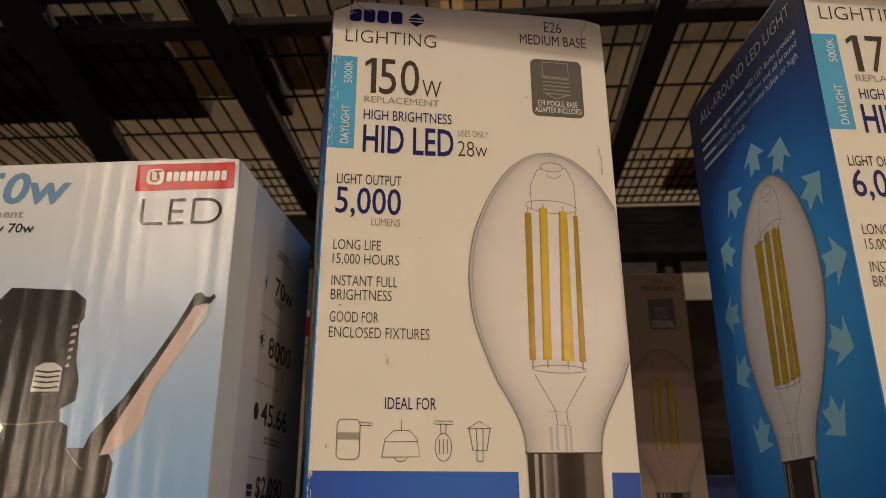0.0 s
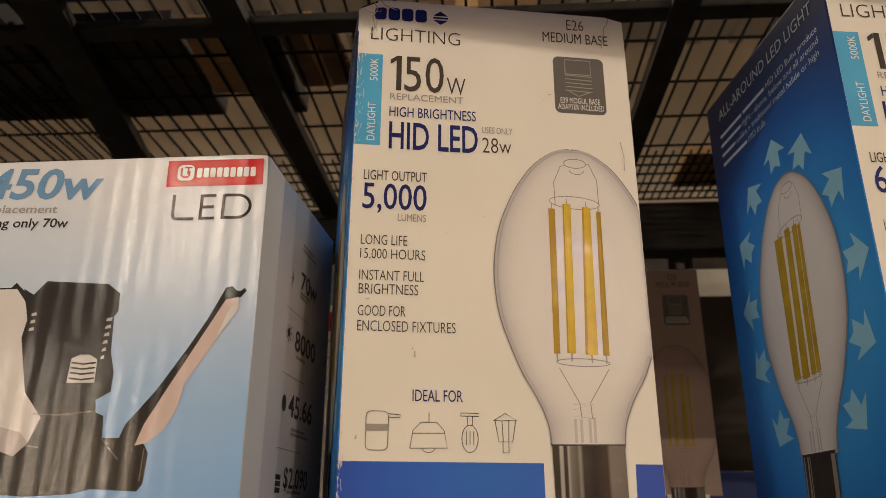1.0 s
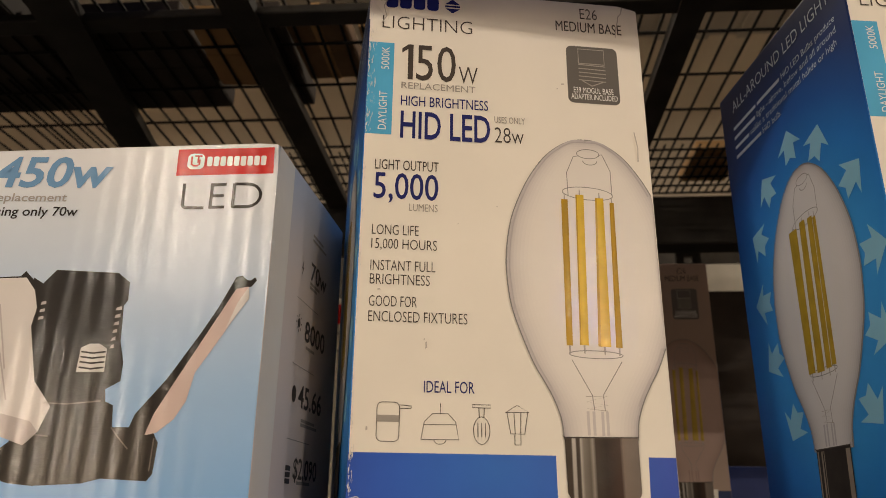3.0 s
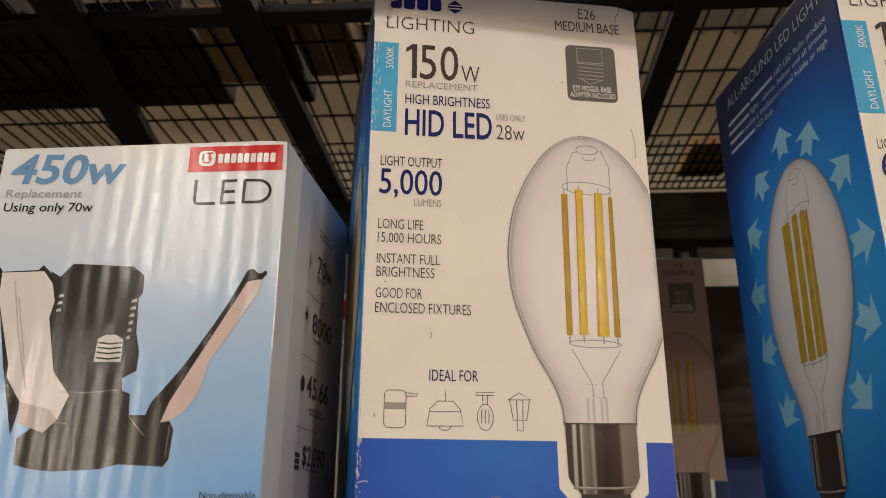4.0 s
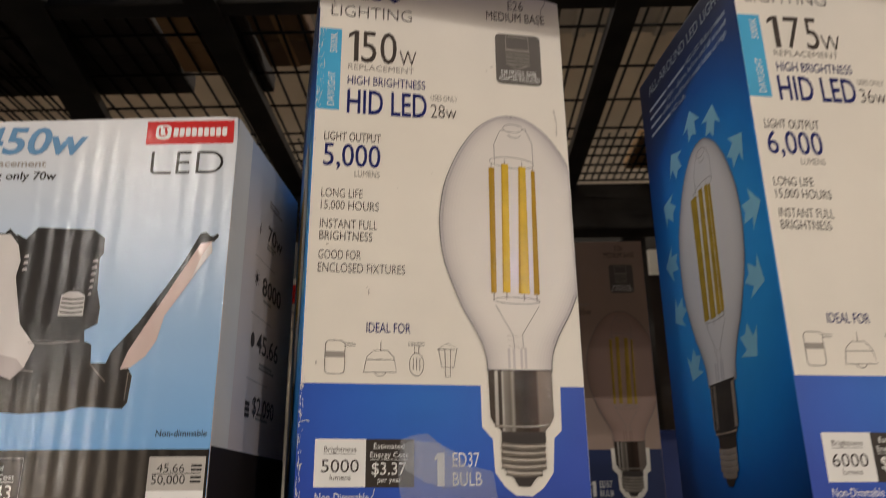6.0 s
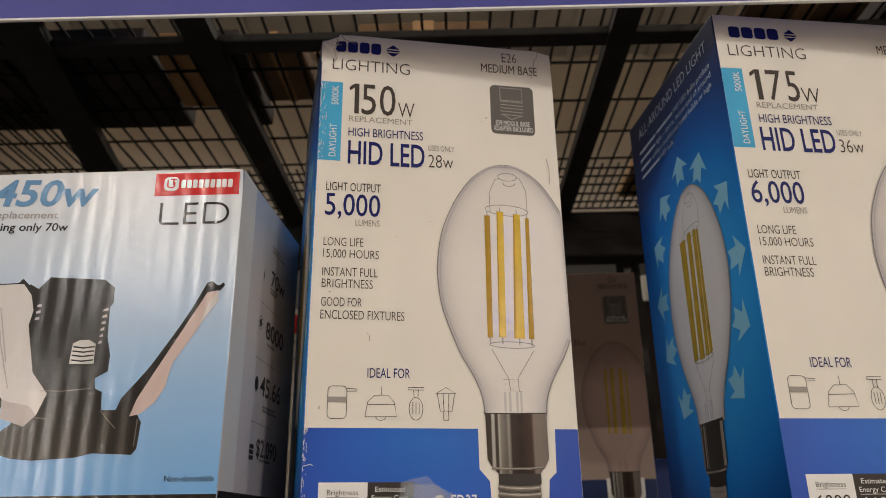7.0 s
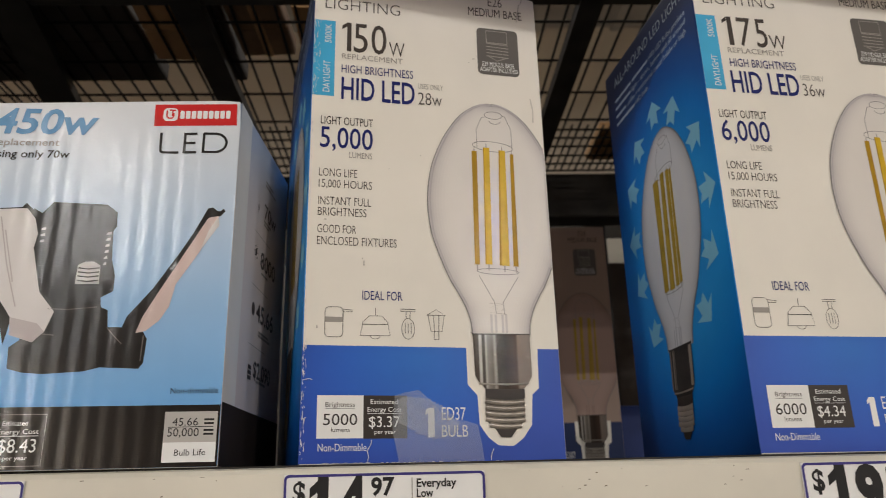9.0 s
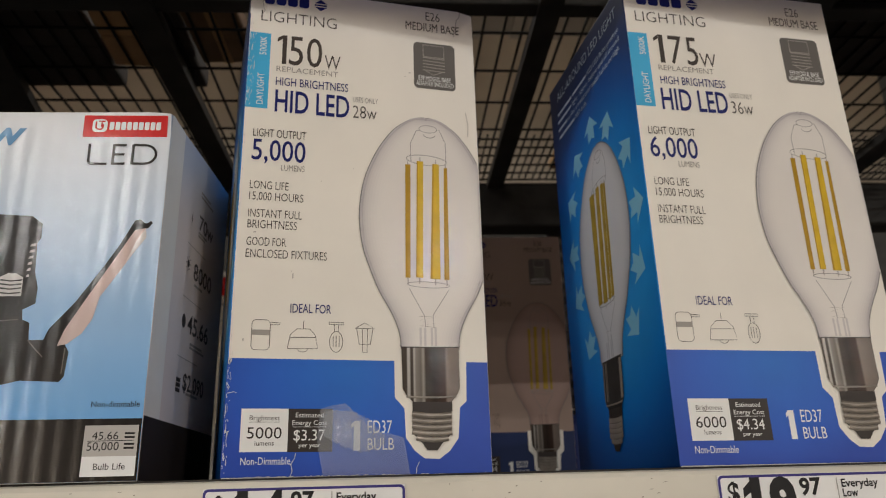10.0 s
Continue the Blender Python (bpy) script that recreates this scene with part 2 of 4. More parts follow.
def add_stroke(bm, f, pts, width, layer, closed=False):
    m = len(pts)
    sides = []
    for i in range(m):
        a = Vector(pts[i - 1] if (i > 0 or closed) else pts[i])
        b = Vector(pts[(i + 1) % m] if (i < m - 1 or closed) else pts[i])
        d = b - a
        d = d.normalized() if d.length > 1e-9 else Vector((1, 0))
        nrm = Vector((-d.y, d.x)) * width / 2
        p = Vector(pts[i])
        sides.append((bm.verts.new(f.at(*(p + nrm), layer)), bm.verts.new(f.at(*(p - nrm), layer))))
    for i in range(m if closed else m - 1):
        (a, b), (c, d) = sides[i], sides[(i + 1) % m]
        bm.faces.new((a, b, d, c))


def ridge(name, f, material, pts, widths, rise, layer=5.0, label=""):
    """An embossed stroke: a band along pts with a raised middle line; widths at its two ends."""
    bm = bmesh.new()
    m, rows = len(pts), []
    for i, p in enumerate(pts):
        d = (Vector(pts[min(i + 1, m - 1)]) - Vector(pts[max(i - 1, 0)])).normalized()
        half = (widths[0] + (widths[1] - widths[0]) * i / (m - 1)) / 2
        rows.append([bm.verts.new(f.at(p[0] - d.y * half * s, p[1] + d.x * half * s, layer + h * rise / STEP)) for s, h in ((1, 0), (0.55, 0.75), (0, 1), (-0.55, 0.75), (-1, 0))])
    for a, b in zip(rows, rows[1:]):
        for i in range(4):
            bm.faces.new((a[i], a[i + 1], b[i + 1], b[i]))
    bm.normal_update()
    for face in bm.faces:
        if face.normal.dot(f.n) < 0:
            face.normal_flip()
    return part(name, bm, material, f.root, label, smooth=True)


def ink(name, f, material, polys=(), strokes=(), layer=1, width=0.0004, label=""):
    bm = bmesh.new()
    for p in polys:
        add_poly(bm, f, p, layer)
    for s in strokes:
        add_stroke(bm, f, s, width, layer)
    bmesh.ops.recalc_face_normals(bm, faces=bm.faces)
    for face in bm.faces:
        face.normal_update()
        if face.normal.dot(f.n) < 0:
            face.normal_flip()
    return part(name, bm, material, f.root, label)


def rect(u0, u1, z0, z1):
    return [(u0, z0), (u1, z0), (u1, z1), (u0, z1)]


def rounded(u0, u1, z0, z1, r, n=5):
    out = []
    for cu, cz, a0 in ((u1 - r, z1 - r, 0), (u0 + r, z1 - r, 90), (u0 + r, z0 + r, 180), (u1 - r, z0 + r, 270)):
        for k in range(n + 1):
            a = radians(a0 + 90 * k / n)
            out.append((cu + r * math.cos(a), cz + r * math.sin(a)))
    return out


def ring(cu, cz, ru, rz, n=28, a0=0, a1=360):
    return [(cu + ru * math.cos(radians(a0 + (a1 - a0) * k / n)), cz + rz * math.sin(radians(a0 + (a1 - a0) * k / n))) for k in range(n + (a1 - a0 < 360))]


GLYPHS = {}


def glyphs(body, weight):
    """Flat letters of the built-in font as vertices and faces."""
    if (body, weight) not in GLYPHS:
        c = bpy.data.curves.new("letters", "FONT")
        c.body, c.offset, c.resolution_u = body, weight, 3
        o = new("letters", c)
        bpy.context.view_layer.update()
        me = bpy.data.meshes.new_from_object(o.evaluated_get(bpy.context.evaluated_depsgraph_get()))
        GLYPHS[body, weight] = [tuple(v.co[:2]) for v in me.vertices], [tuple(p.vertices) for p in me.polygons]
        bpy.data.meshes.remove(me)
        bpy.data.objects.remove(o)
        bpy.data.curves.remove(c)
    return GLYPHS[body, weight]


CAP = max(v[1] for v in glyphs("H", 0.0)[0])


def text(name, f, body, u0, u1, z0, cap, material, layer=2, weight=0.0, upright=False, slant=0.0, label=""):
    """Letters that run from u0 to u1 on the base line z0 with capitals cap high; upright: they run up the face from z0, and cap goes to the left of u1."""
    vs, fs = glyphs(body, weight)
    x0, x1 = min(v[0] for v in vs), max(v[0] for v in vs)
    bm = bmesh.new()
    made = []
    for x, y in vs:
        if upright:
            # u0: left edge of the capitals, u1: their base line; z0 to cap: the run
            u, z = u1 - y / CAP * (u1 - u0), z0 + (x - x0) / (x1 - x0) * (cap - z0)
        else:
            u, z = u0 + (x - x0) / (x1 - x0) * (u1 - u0) + slant * y / CAP * cap, z0 + y / CAP * cap
        made.append(bm.verts.new(f.at(u, z, layer)))
    for p in fs:
        try:
            bm.faces.new([made[i] for i in p])
        except ValueError:
            pass
    bm.normal_update()
    for face in bm.faces:
        if face.normal.dot(f.n) < 0:
            face.normal_flip()
    return part(name, bm, material, f.root, label)


# ---- the large structure ----
def structure(ob):
    return tagged(ob, kind="structure")


structure(part("floor", box_bm(-22, 22, -32, 8, -0.1, 0.0), CONCRETE))
bm = box_bm(-22, 22, -32, 8, 7.06, 7.14)
for i in range(88):
    add_box(bm, -22 + i * 0.5, -21.85 + i * 0.5, -32, 8, 7.0, 7.06)
structure(part("ceiling", bm, ROOF))
structure(part("wall_north", box_bm(-22, 22, 8, 8.2, 0, 7.14), PAINTWALL))
structure(part("wall_south", box_bm(-22, 22, -32.2, -32, 0, 7.14), PAINTWALL))
structure(part("wall_west", box_bm(-22.2, -22, -32, 8, 0, 7.14), PAINTWALL))
structure(part("wall_east", box_bm(22, 22.2, -32, 8, 0, 7.14), PAINTWALL))


# ---- the rack ----
SHELF = 1.4515
FRONT = 0.25
rack = tagged(new("storage_rack"), "dark steel storage rack with a cream front beam", "rack")
# front beam of the lower shelf: a rolled box with rounded top edge
bm = bmesh.new()
profile = [(FRONT + 0.004, 1.4504), (FRONT + 0.0014, 1.4496), (FRONT, 1.4475), (FRONT, 1.372), (FRONT + 0.003, 1.369), (FRONT + 0.045, 1.369), (FRONT + 0.045, 1.4504)]
loops = [[bm.verts.new((x, y, z)) for y, z in profile] for x in (-1.3, 1.3)]
for i in range(len(profile)):
    j = (i + 1) % len(profile)
    bm.faces.new((loops[0][i], loops[0][j], loops[1][j], loops[1][i]))
bm.faces.new(loops[0][::-1]), bm.faces.new(loops[1])
bmesh.ops.recalc_face_normals(bm, faces=bm.faces)
part("front_beam", bm, ENAMEL, rack, "cream enamelled front beam with scuffs")
part("shelf_board", box_bm(-1.3, 1.3, FRONT + 0.008, 1.10, 1.436, SHELF, bevel=0.001), STEEL, rack)
part("back_beam", box_bm(-1.3, 1.3, 1.092, 1.142, 1.885, 1.966, bevel=0.004), STEEL, rack)
part("lower_back_beam", box_bm(-1.3, 1.3, 1.105, 1.142, 1.37, 1.436, bevel=0.004), STEEL, rack)
part("upper_front_beam", box_bm(-1.3, 1.3, FRONT + 0.004, FRONT + 0.044, 1.885, 1.966, bevel=0.004), STEEL, rack)
for px, py in ((-1.34, 0.27), (1.34, 0.27), (-1.34, 1.12), (1.34, 1.12)):
    part("upright", box_bm(px - 0.04, px + 0.04, py - 0.03, py + 0.03, 0.0, 3.2, bevel=0.004), STEEL, rack)
# slotted strut at the back, with its row of punched slots
bm = bmesh.new()
for x0, x1 in ((0.296, 0.309), (0.322, 0.336)):
    add_box(bm, x0, x1, 1.146, 1.150, 0.0, 1.965)
for k in range(25):
    zb = 1.355 + k * 0.0242
    add_box(bm, 0.309, 0.322, 1.146, 1.150, zb - 0.0065, zb + 0.0065)
part("slotted_strut", bm, STEEL, rack)

# wire deck of the shelf above, on cross channels
DECK = 1.970
deck = tagged(new("wire_deck"), "dark welded wire deck on steel channels", "shelf deck")


def rod_mesh(name, a, b, r, sides=6):
    bm = bmesh.new()
    a, b = Vector(a), Vector(b)
    d = b - a
    bmesh.ops.create_cone(bm, cap_ends=True, segments=sides, radius1=r, radius2=r, depth=d.length,
                          matrix=Matrix.Translation((a + b) / 2) @ d.to_track_quat("Z", "Y").to_matrix().to_4x4())
    me = bpy.data.meshes.new(name)
    bm.to_mesh(me)
    bm.free()
    me.materials.append(WIRE)
    return me


long_wire = rod_mesh("long_wire", (0, 0.262, 0), (0, 1.10, 0), 0.0017)
for k in range(-48, 43):
    o = new("long_wire", long_wire)
    o.parent, o.location = deck, (-0.0125 + k * 0.0242 + random.uniform(-0.0012, 0.0012), 0, DECK + 0.0035)
short_wire = rod_mesh("short_wire", (0, 0.93, 0), (0, 1.10, 0), 0.0014)
for k in range(-48, 43):
    o = new("short_wire", short_wire)
    o.parent, o.location = deck, (0.0006 + k * 0.0242, 0, DECK + 0.0035)
far_wire = rod_mesh("far_wire", (0, 0.72, 0), (0, 1.10, 0), 0.0014)
for k in range(6):
    o = new("far_wire", far_wire)
    o.parent, o.location = deck, (-0.602 + k * 0.0242, 0, DECK + 0.0035)
cross_wire = rod_mesh("cross_wire", (-1.25, 0, 0), (1.2, 0, 0), 0.0019)
for y in (0.265, 0.345, 0.425, 0.505, 0.662, 0.745, 0.826, 0.906, 0.938, 0.966, 0.996, 1.03, 1.062, 1.09):
    o = new("cross_wire", cross_wire)
    o.parent, o.location = deck, (0, y, DECK)
part("cross_channel", box_bm(-1.25, 1.2, 0.591, 0.615, DECK - 0.012, DECK - 0.002, bevel=0.002), STEEL, deck)
for x, w, slew in ((-1.15, 0.034, 0), (-0.85, 0.034, 0), (-0.452, 0.046, -0.145), (-0.249, 0.033, 0), (0.2, 0.027, 0), (0.50, 0.034, 0), (0.80, 0.034, 0), (1.1, 0.034, 0)):
    bm = bmesh.new()
    h = w / 2
    prof = [(-h, -0.002), (-h, -0.016), (h, -0.016), (h, -0.002), (h - 0.003, -0.002), (h - 0.003, -0.013), (-h + 0.003, -0.013), (-h + 0.003, -0.002)]
    ends = [[bm.verts.new((x + px + slew * (y - 0.68) / 0.838, y, DECK + pz)) for px, pz in prof] for y in (0.262, 1.10)]
    for i in range(8):
        bm.faces.new((ends[0][i], ends[0][(i + 1) % 8], ends[1][(i + 1) % 8], ends[1][i]))
    bm.faces.new(ends[0][::-1]), bm.faces.new(ends[1])
    bmesh.ops.recalc_face_normals(bm, faces=bm.faces)
    part("channel", bm, STEEL, deck)

# header sign hung from the upper beam
sign = tagged(new("header_sign"), "violet-blue plastic shelf header sign with a white lower edge", "sign")
bm = bmesh.new()
N = 10
prof = [(0.2395 + 0.006 * (k / N) ** 2, 1.7178 + 0.272 * k / N) for k in range(N + 1)]
for x0, x1 in ((-1.28, 1.28),):
    fr = [[bm.verts.new((x, y, z)) for y, z in prof] for x in (x0, x1)]
    bk = [[bm.verts.new((x, y + 0.0014, z)) for y, z in prof] for x in (x0, x1)]
    for i in range(N):
        bm.faces.new((fr[0][i], fr[1][i], fr[1][i + 1], fr[0][i + 1]))
        bm.faces.new((bk[0][i], bk[0][i + 1], bk[1][i + 1], bk[1][i]))
    bm.faces.new((fr[0][0], bk[0][0], bk[1][0], fr[1][0]))
    bm.faces.new((fr[0][N], fr[1][N], bk[1][N], bk[0][N]))
part("panel", bm, SIGN, sign)
part("lower_edge", box_bm(-1.28, 1.28, 0.2390, 0.2412, 1.7164, 1.7178, bevel=0.0005), TAGWHITE, sign, "white plastic lower edge")
for x in (-1.0, 0.0, 1.0):
    part("hanger", box_bm(x - 0.012, x + 0.012, 0.2465, 0.2545, 1.93, 1.985), STEEL, sign)


# ---- light bulb cartons ----
PROFILE = [(0.1958, 0.0), (0.1950, 0.0055), (0.1925, 0.0112), (0.187, 0.0182), (0.179, 0.0243), (0.1694, 0.0296), (0.155, 0.0350), (0.1386, 0.0374), (0.126, 0.0370),
           (0.1148, 0.0352), (0.103, 0.0312), (0.0919, 0.0266), (0.0846, 0.0224), (0.0776, 0.0188), (0.070, 0.0162), (0.0622, 0.0154)]


def bulb_outline(cu, inset=0.0, lo=-9.0, hi=9.0):
    """The glass outline round the axis cu, drawn in by inset and cut at the face's edges."""
    right = catmull([(w, z) for z, w in PROFILE], 4)
    pts = [(cu + max(w - inset, 0.0), min(z, 0.1958 - inset * 0.8)) for w, z in right]
    pts += [(cu - max(w - inset, 0.0), min(z, 0.1958 - inset * 0.8)) for w, z in reversed(right[1:])]
    return [(min(max(u, lo), hi), z) for u, z in pts]


def dedupe(pts):
    out = []
    for p in pts:
        if not out or (Vector(p) - Vector(out[-1])).length > 1e-5:
            out.append(p)
    if (Vector(out[0]) - Vector(out[-1])).length < 1e-5:
        out.pop()
    return out


def runs_of(pts):
    """Splits a line of points wherever it jumps."""
    out = [[pts[0]]]
    for a, b in zip(pts, pts[1:]):
        if (Vector(a) - Vector(b)).length > 0.012:
            out.append([])
        out[-1].append(b)
    return [r for r in out if len(r) > 2]


def bulb_art(f, cu, lo, hi, metal, base=2, turned=False):
    """The pictured lamp: glass with its shading, filaments, wires, collar and screw base."""
    # the deep carton's glass and filaments take darker colours, standing in for shade
    glass, gold = (COOLGLASS, OLIVE) if turned else (SHADEGLASS, OLIVE) if f.shaded else (GLASS, GOLD)
    g = new("bulb_picture")
    g.parent = f.root
    keep, f.root = f.root, g
    for k, inset in enumerate([0.0115 * (k / 9) ** 1.5 for k in range(10)]):
        ink("glass", f, glass[k], [dedupe(bulb_outline(cu, inset, lo + inset * 0.2, hi - inset * 0.2))], layer=base + k * 0.3)
    top = base + 3
    for r in runs_of([p for p in bulb_outline(cu, 0.0002) if lo < p[0] < hi]):
        ink("glass_edge", f, LINE, strokes=[r], layer=top, width=0.00046)
    if not (turned or f.shaded):
        for r in runs_of([p for p in bulb_outline(cu, 0.0012) if p[0] < hi - 0.001 and p[1] > 0.075]):
            ridge("embossed_edge", f, glass[1], r, (0.0014, 0.0014), 0.00016, top - 0.4)
    # wires: upper and lower rings, the two struts with the loop, the stem and its coil
    tilt = -0.048 if not turned else 0.05
    upper = [(u, z + tilt * (u - cu)) for u, z in ring(cu + 0.0001, 0.1690, 0.0115, 0.0030)]
    lower = [(u, z + tilt * 0.2 * (u - cu)) for u, z in ring(cu - 0.0002, 0.0966, 0.0115, 0.0016)]
    wires = [upper + upper[:1], lower + lower[:1], [(cu - 0.0088, 0.1675), (cu - 0.0090, 0.1788), (cu - 0.0056, 0.1869), (cu - 0.0034, 0.1874)],
             [(cu + 0.0113, 0.1686), (cu + 0.0112, 0.1806), (cu + 0.0078, 0.1887), (cu + 0.0065, 0.1884)],
             ring(cu + 0.0013, 0.1886, 0.0052, 0.0023, 20) + [(cu + 0.0065, 0.1886)], ring(cu + 0.0020, 0.1852, 0.0033, 0.0020, 12, 180, 360),
             [(cu - 0.0106, 0.0942), (cu - 0.0028, 0.0799), (cu - 0.0022, 0.0738)], [(cu + 0.0106, 0.0940), (cu + 0.0018, 0.0801), (cu + 0.0022, 0.0738)]]
    for w in wires:
        ink("wire", f, LINE, strokes=[w], layer=top, width=0.00036)
    ink("stem_coil", f, PALEINK, strokes=[[(cu - 0.0055, 0.0794), (cu + 0.0034, 0.0796), (cu - 0.0054, 0.0772), (cu + 0.0034, 0.0760), (cu - 0.0054, 0.0745), (cu + 0.0034, 0.0737)]], layer=top, width=0.0003)
    for d in (-0.0050, -0.0026, 0.0010, 0.0030):
        ink("stem_glass", f, glass[2], [rect(cu + d - 0.0006, cu + d + 0.0006, 0.0640, 0.0735)], layer=top)
    # filament sticks: left and right edges at the top, their height, the same at the foot
    if turned:
        bars = [(-0.0157, -0.0082, 0.1672, -0.0123, -0.0066, 0.0970, 0.5), (-0.0054, -0.0004, 0.1690, -0.0049, 0.0012, 0.0966, 0.3), (0.0019, 0.0062, 0.1684, 0.0029, 0.0070, 0.0972, 0.4), (0.0066, 0.0091, 0.1672, 0.0075, 0.0111, 0.0980, 1.0)]
    else:
        bars = [(-0.0121, -0.0091, 0.1657, -0.0126, -0.0099, 0.1001, 0.62), (-0.0055, -0.0018, 0.1682, -0.0069, -0.0031, 0.1004, 0.22), (0.0034, 0.0072, 0.1671, 0.0009, 0.0064, 0.1000, 0.42), (0.0099, 0.0119, 0.1652, 0.0085, 0.0113, 0.0998, 1.0)]
    for a, b, z1, c, d, z0, dark in bars:
        n = 6
        line = [(cu + (c + d) / 2 + ((a + b) - (c + d)) / 2 * k / n, z0 + (z1 - z0) * k / n) for k in range(n + 1)]
        ridge("filament", f, (GOLDDARK if dark > 0.6 and gold is GOLD else gold), line, (d - c, b - a), 0.00012, top + 0.5)
        if dark < 1.0 and gold is GOLD:
            side = [(u - (0.5 - dark * 0.45) * ((d - c) + ((b - a) - (d - c)) * k / n), z) for k, (u, z) in enumerate(line)]
            ridge("filament_shade", f, GOLDDARK, side, ((d - c) * dark * 0.85, (b - a) * dark * 0.85), 0.00004, top + 0.9)
        ink("filament_lead", f, PALEINK, [[(cu + (c + d) / 2 - 0.0003, z0 - 0.0034), (cu + (c + d) / 2 + 0.0003, z0 - 0.0034), (cu + (c + d) / 2 + 0.0004, z0), (cu + (c + d) / 2 - 0.0004, z0)]], layer=top)
        ink("filament_lead", f, PALEINK, [[(cu + (a + b) / 2 - 0.0003, z1), (cu + (a + b) / 2 + 0.0003, z1), (cu + (a + b) / 2 + 0.0002, z1 + 0.0026), (cu + (a + b) / 2 - 0.0002, z1 + 0.0026)]], layer=top)
    q = 0.90 if turned else 1.0
    ink("collar", f, metal, [[(cu - 0.0152 * q, 0.0632), (cu - 0.0147 * q, 0.0420), (cu - 0.0132 * q, 0.0392), (cu - 0.0096 * q, 0.0354), (cu + 0.0104 * q, 0.0355), (cu + 0.0136 * q, 0.0394), (cu + 0.0150 * q, 0.0422), (cu + 0.0150 * q, 0.0636)][::-1]], layer=top + 1)
    if turned:
        for a, b in ((-0.0128, -0.0118), (-0.0098, -0.0086), (-0.0078, -0.0072), (0.0098, 0.0130)):
            ink("collar_glint", f, METALLIGHT, [rect(cu + a, cu + b, 0.0400, 0.0622)], layer=top + 1.5)
    ink("collar_lip", f, BLACKINK, [[(cu - 0.0164 * q, 0.0640), (cu - 0.0152 * q, 0.0627), (cu + 0.0150 * q, 0.0632), (cu + 0.0158 * q, 0.0645), (cu + 0.0150 * q, 0.0637), (cu - 0.0150 * q, 0.0633)]], layer=top + 1.2)
    ridge("collar_rim", f, SCREW if not turned else METALLIGHT, [(cu - 0.0128 * q, 0.0380), (cu - 0.005, 0.0377), (cu + 0.005, 0.0378), (cu + 0.0130 * q, 0.0383)], (0.0010, 0.0010), 0.0001, top + 1.4)
    ink("neck_ring", f, BLACKINK, [rect(cu - 0.0098 * q, cu + 0.0107 * q, 0.0308, 0.0355)], layer=top + 1.1)
    ink("screw_base", f, BLACKINK, [[(cu - 0.0093 * q, 0.0310), (cu - 0.0098 * q, 0.0200), (cu - 0.0040, 0.0145), (cu + 0.0044, 0.0145), (cu + 0.0096 * q, 0.0196), (cu + 0.0102 * q, 0.0310)][::-1]], layer=top + 1)
    for k in range(5):
        zz, w = 0.0292 - k * 0.0029, q * (0.0102 if k < 4 else 0.0082)
        ridge("thread", f, SCREW if not turned else METALLIGHT, [(cu - w, zz + 0.0004), (cu - w * 0.5, zz - 0.0003), (cu, zz - 0.0006), (cu + w * 0.5, zz - 0.0005), (cu + w, zz)], (0.0027, 0.0027), 0.0004 if not turned else 0.0002, top + 1.5)
    ink("contact", f, BLACKINK, [[(cu - 0.0046, 0.0147), (cu - 0.0027, 0.0120), (cu + 0.0025, 0.0119), (cu + 0.0046, 0.0147)]], layer=top + 2)
    f.root = keep
    return g


def icons(f, u, count):
    """The row of small outlined fixtures."""
    lines = []
    a = u[0]
    lines.append(rounded(a, a + 0.0088, 0.0602, 0.0752, 0.002, 3) + [(a + 0.0088, 0.0732)])
    lines.append([(a + 0.0088, 0.0742), (a + 0.0136, 0.0738), (a + 0.0132, 0.0729), (a + 0.0088, 0.0728)])
    b = u[1]
    lines += [[(b, 0.0611), (b + 0.0148, 0.0613), (b + 0.0136, 0.0680), (b + 0.0106, 0.0712), (b + 0.0044, 0.0711), (b + 0.0012, 0.0680), (b, 0.0611)],
              [(b + 0.0012, 0.0668), (b + 0.0137, 0.0670)], [(b + 0.0075, 0.0712), (b + 0.0075, 0.0752)], ring(b + 0.0074, 0.0611, 0.0024, 0.0016, 8, 180, 360)]
    c = u[2]
    lines += [rect(c, c + 0.0074, 0.0738, 0.0750) + [(c, 0.0738)], [(c + 0.0026, 0.0738), (c + 0.0028, 0.0700)], [(c + 0.0048, 0.0738), (c + 0.0046, 0.0700)],
              ring(c + 0.0037, 0.0650, 0.0033, 0.0053, 16) + [(c + 0.0070, 0.0650)]] + [[(c + d, 0.0625), (c + d, 0.0680)] for d in (0.0022, 0.0037, 0.0052)]
    if count > 3:
        d = u[3]
        lines += [[(d, 0.0722), (d + 0.0048, 0.0752), (d + 0.0096, 0.0724), (d, 0.0722)], [(d + 0.0006, 0.0722), (d + 0.0020, 0.0640), (d + 0.0076, 0.0640), (d + 0.0090, 0.0722)],
                  [(d + 0.0034, 0.0722), (d + 0.0038, 0.0640)], [(d + 0.0062, 0.0722), (d + 0.0060, 0.0640)], rect(d + 0.0036, d + 0.0060, 0.0598, 0.0640) + [(d + 0.0036, 0.0598)]]
    ink("fixture_icon", f, BROWN, strokes=lines, layer=2, width=0.00026)
    ink("icon_band", f, PALEINK, [rect(a, a + 0.0088, 0.0676, 0.0702)], layer=2.5)


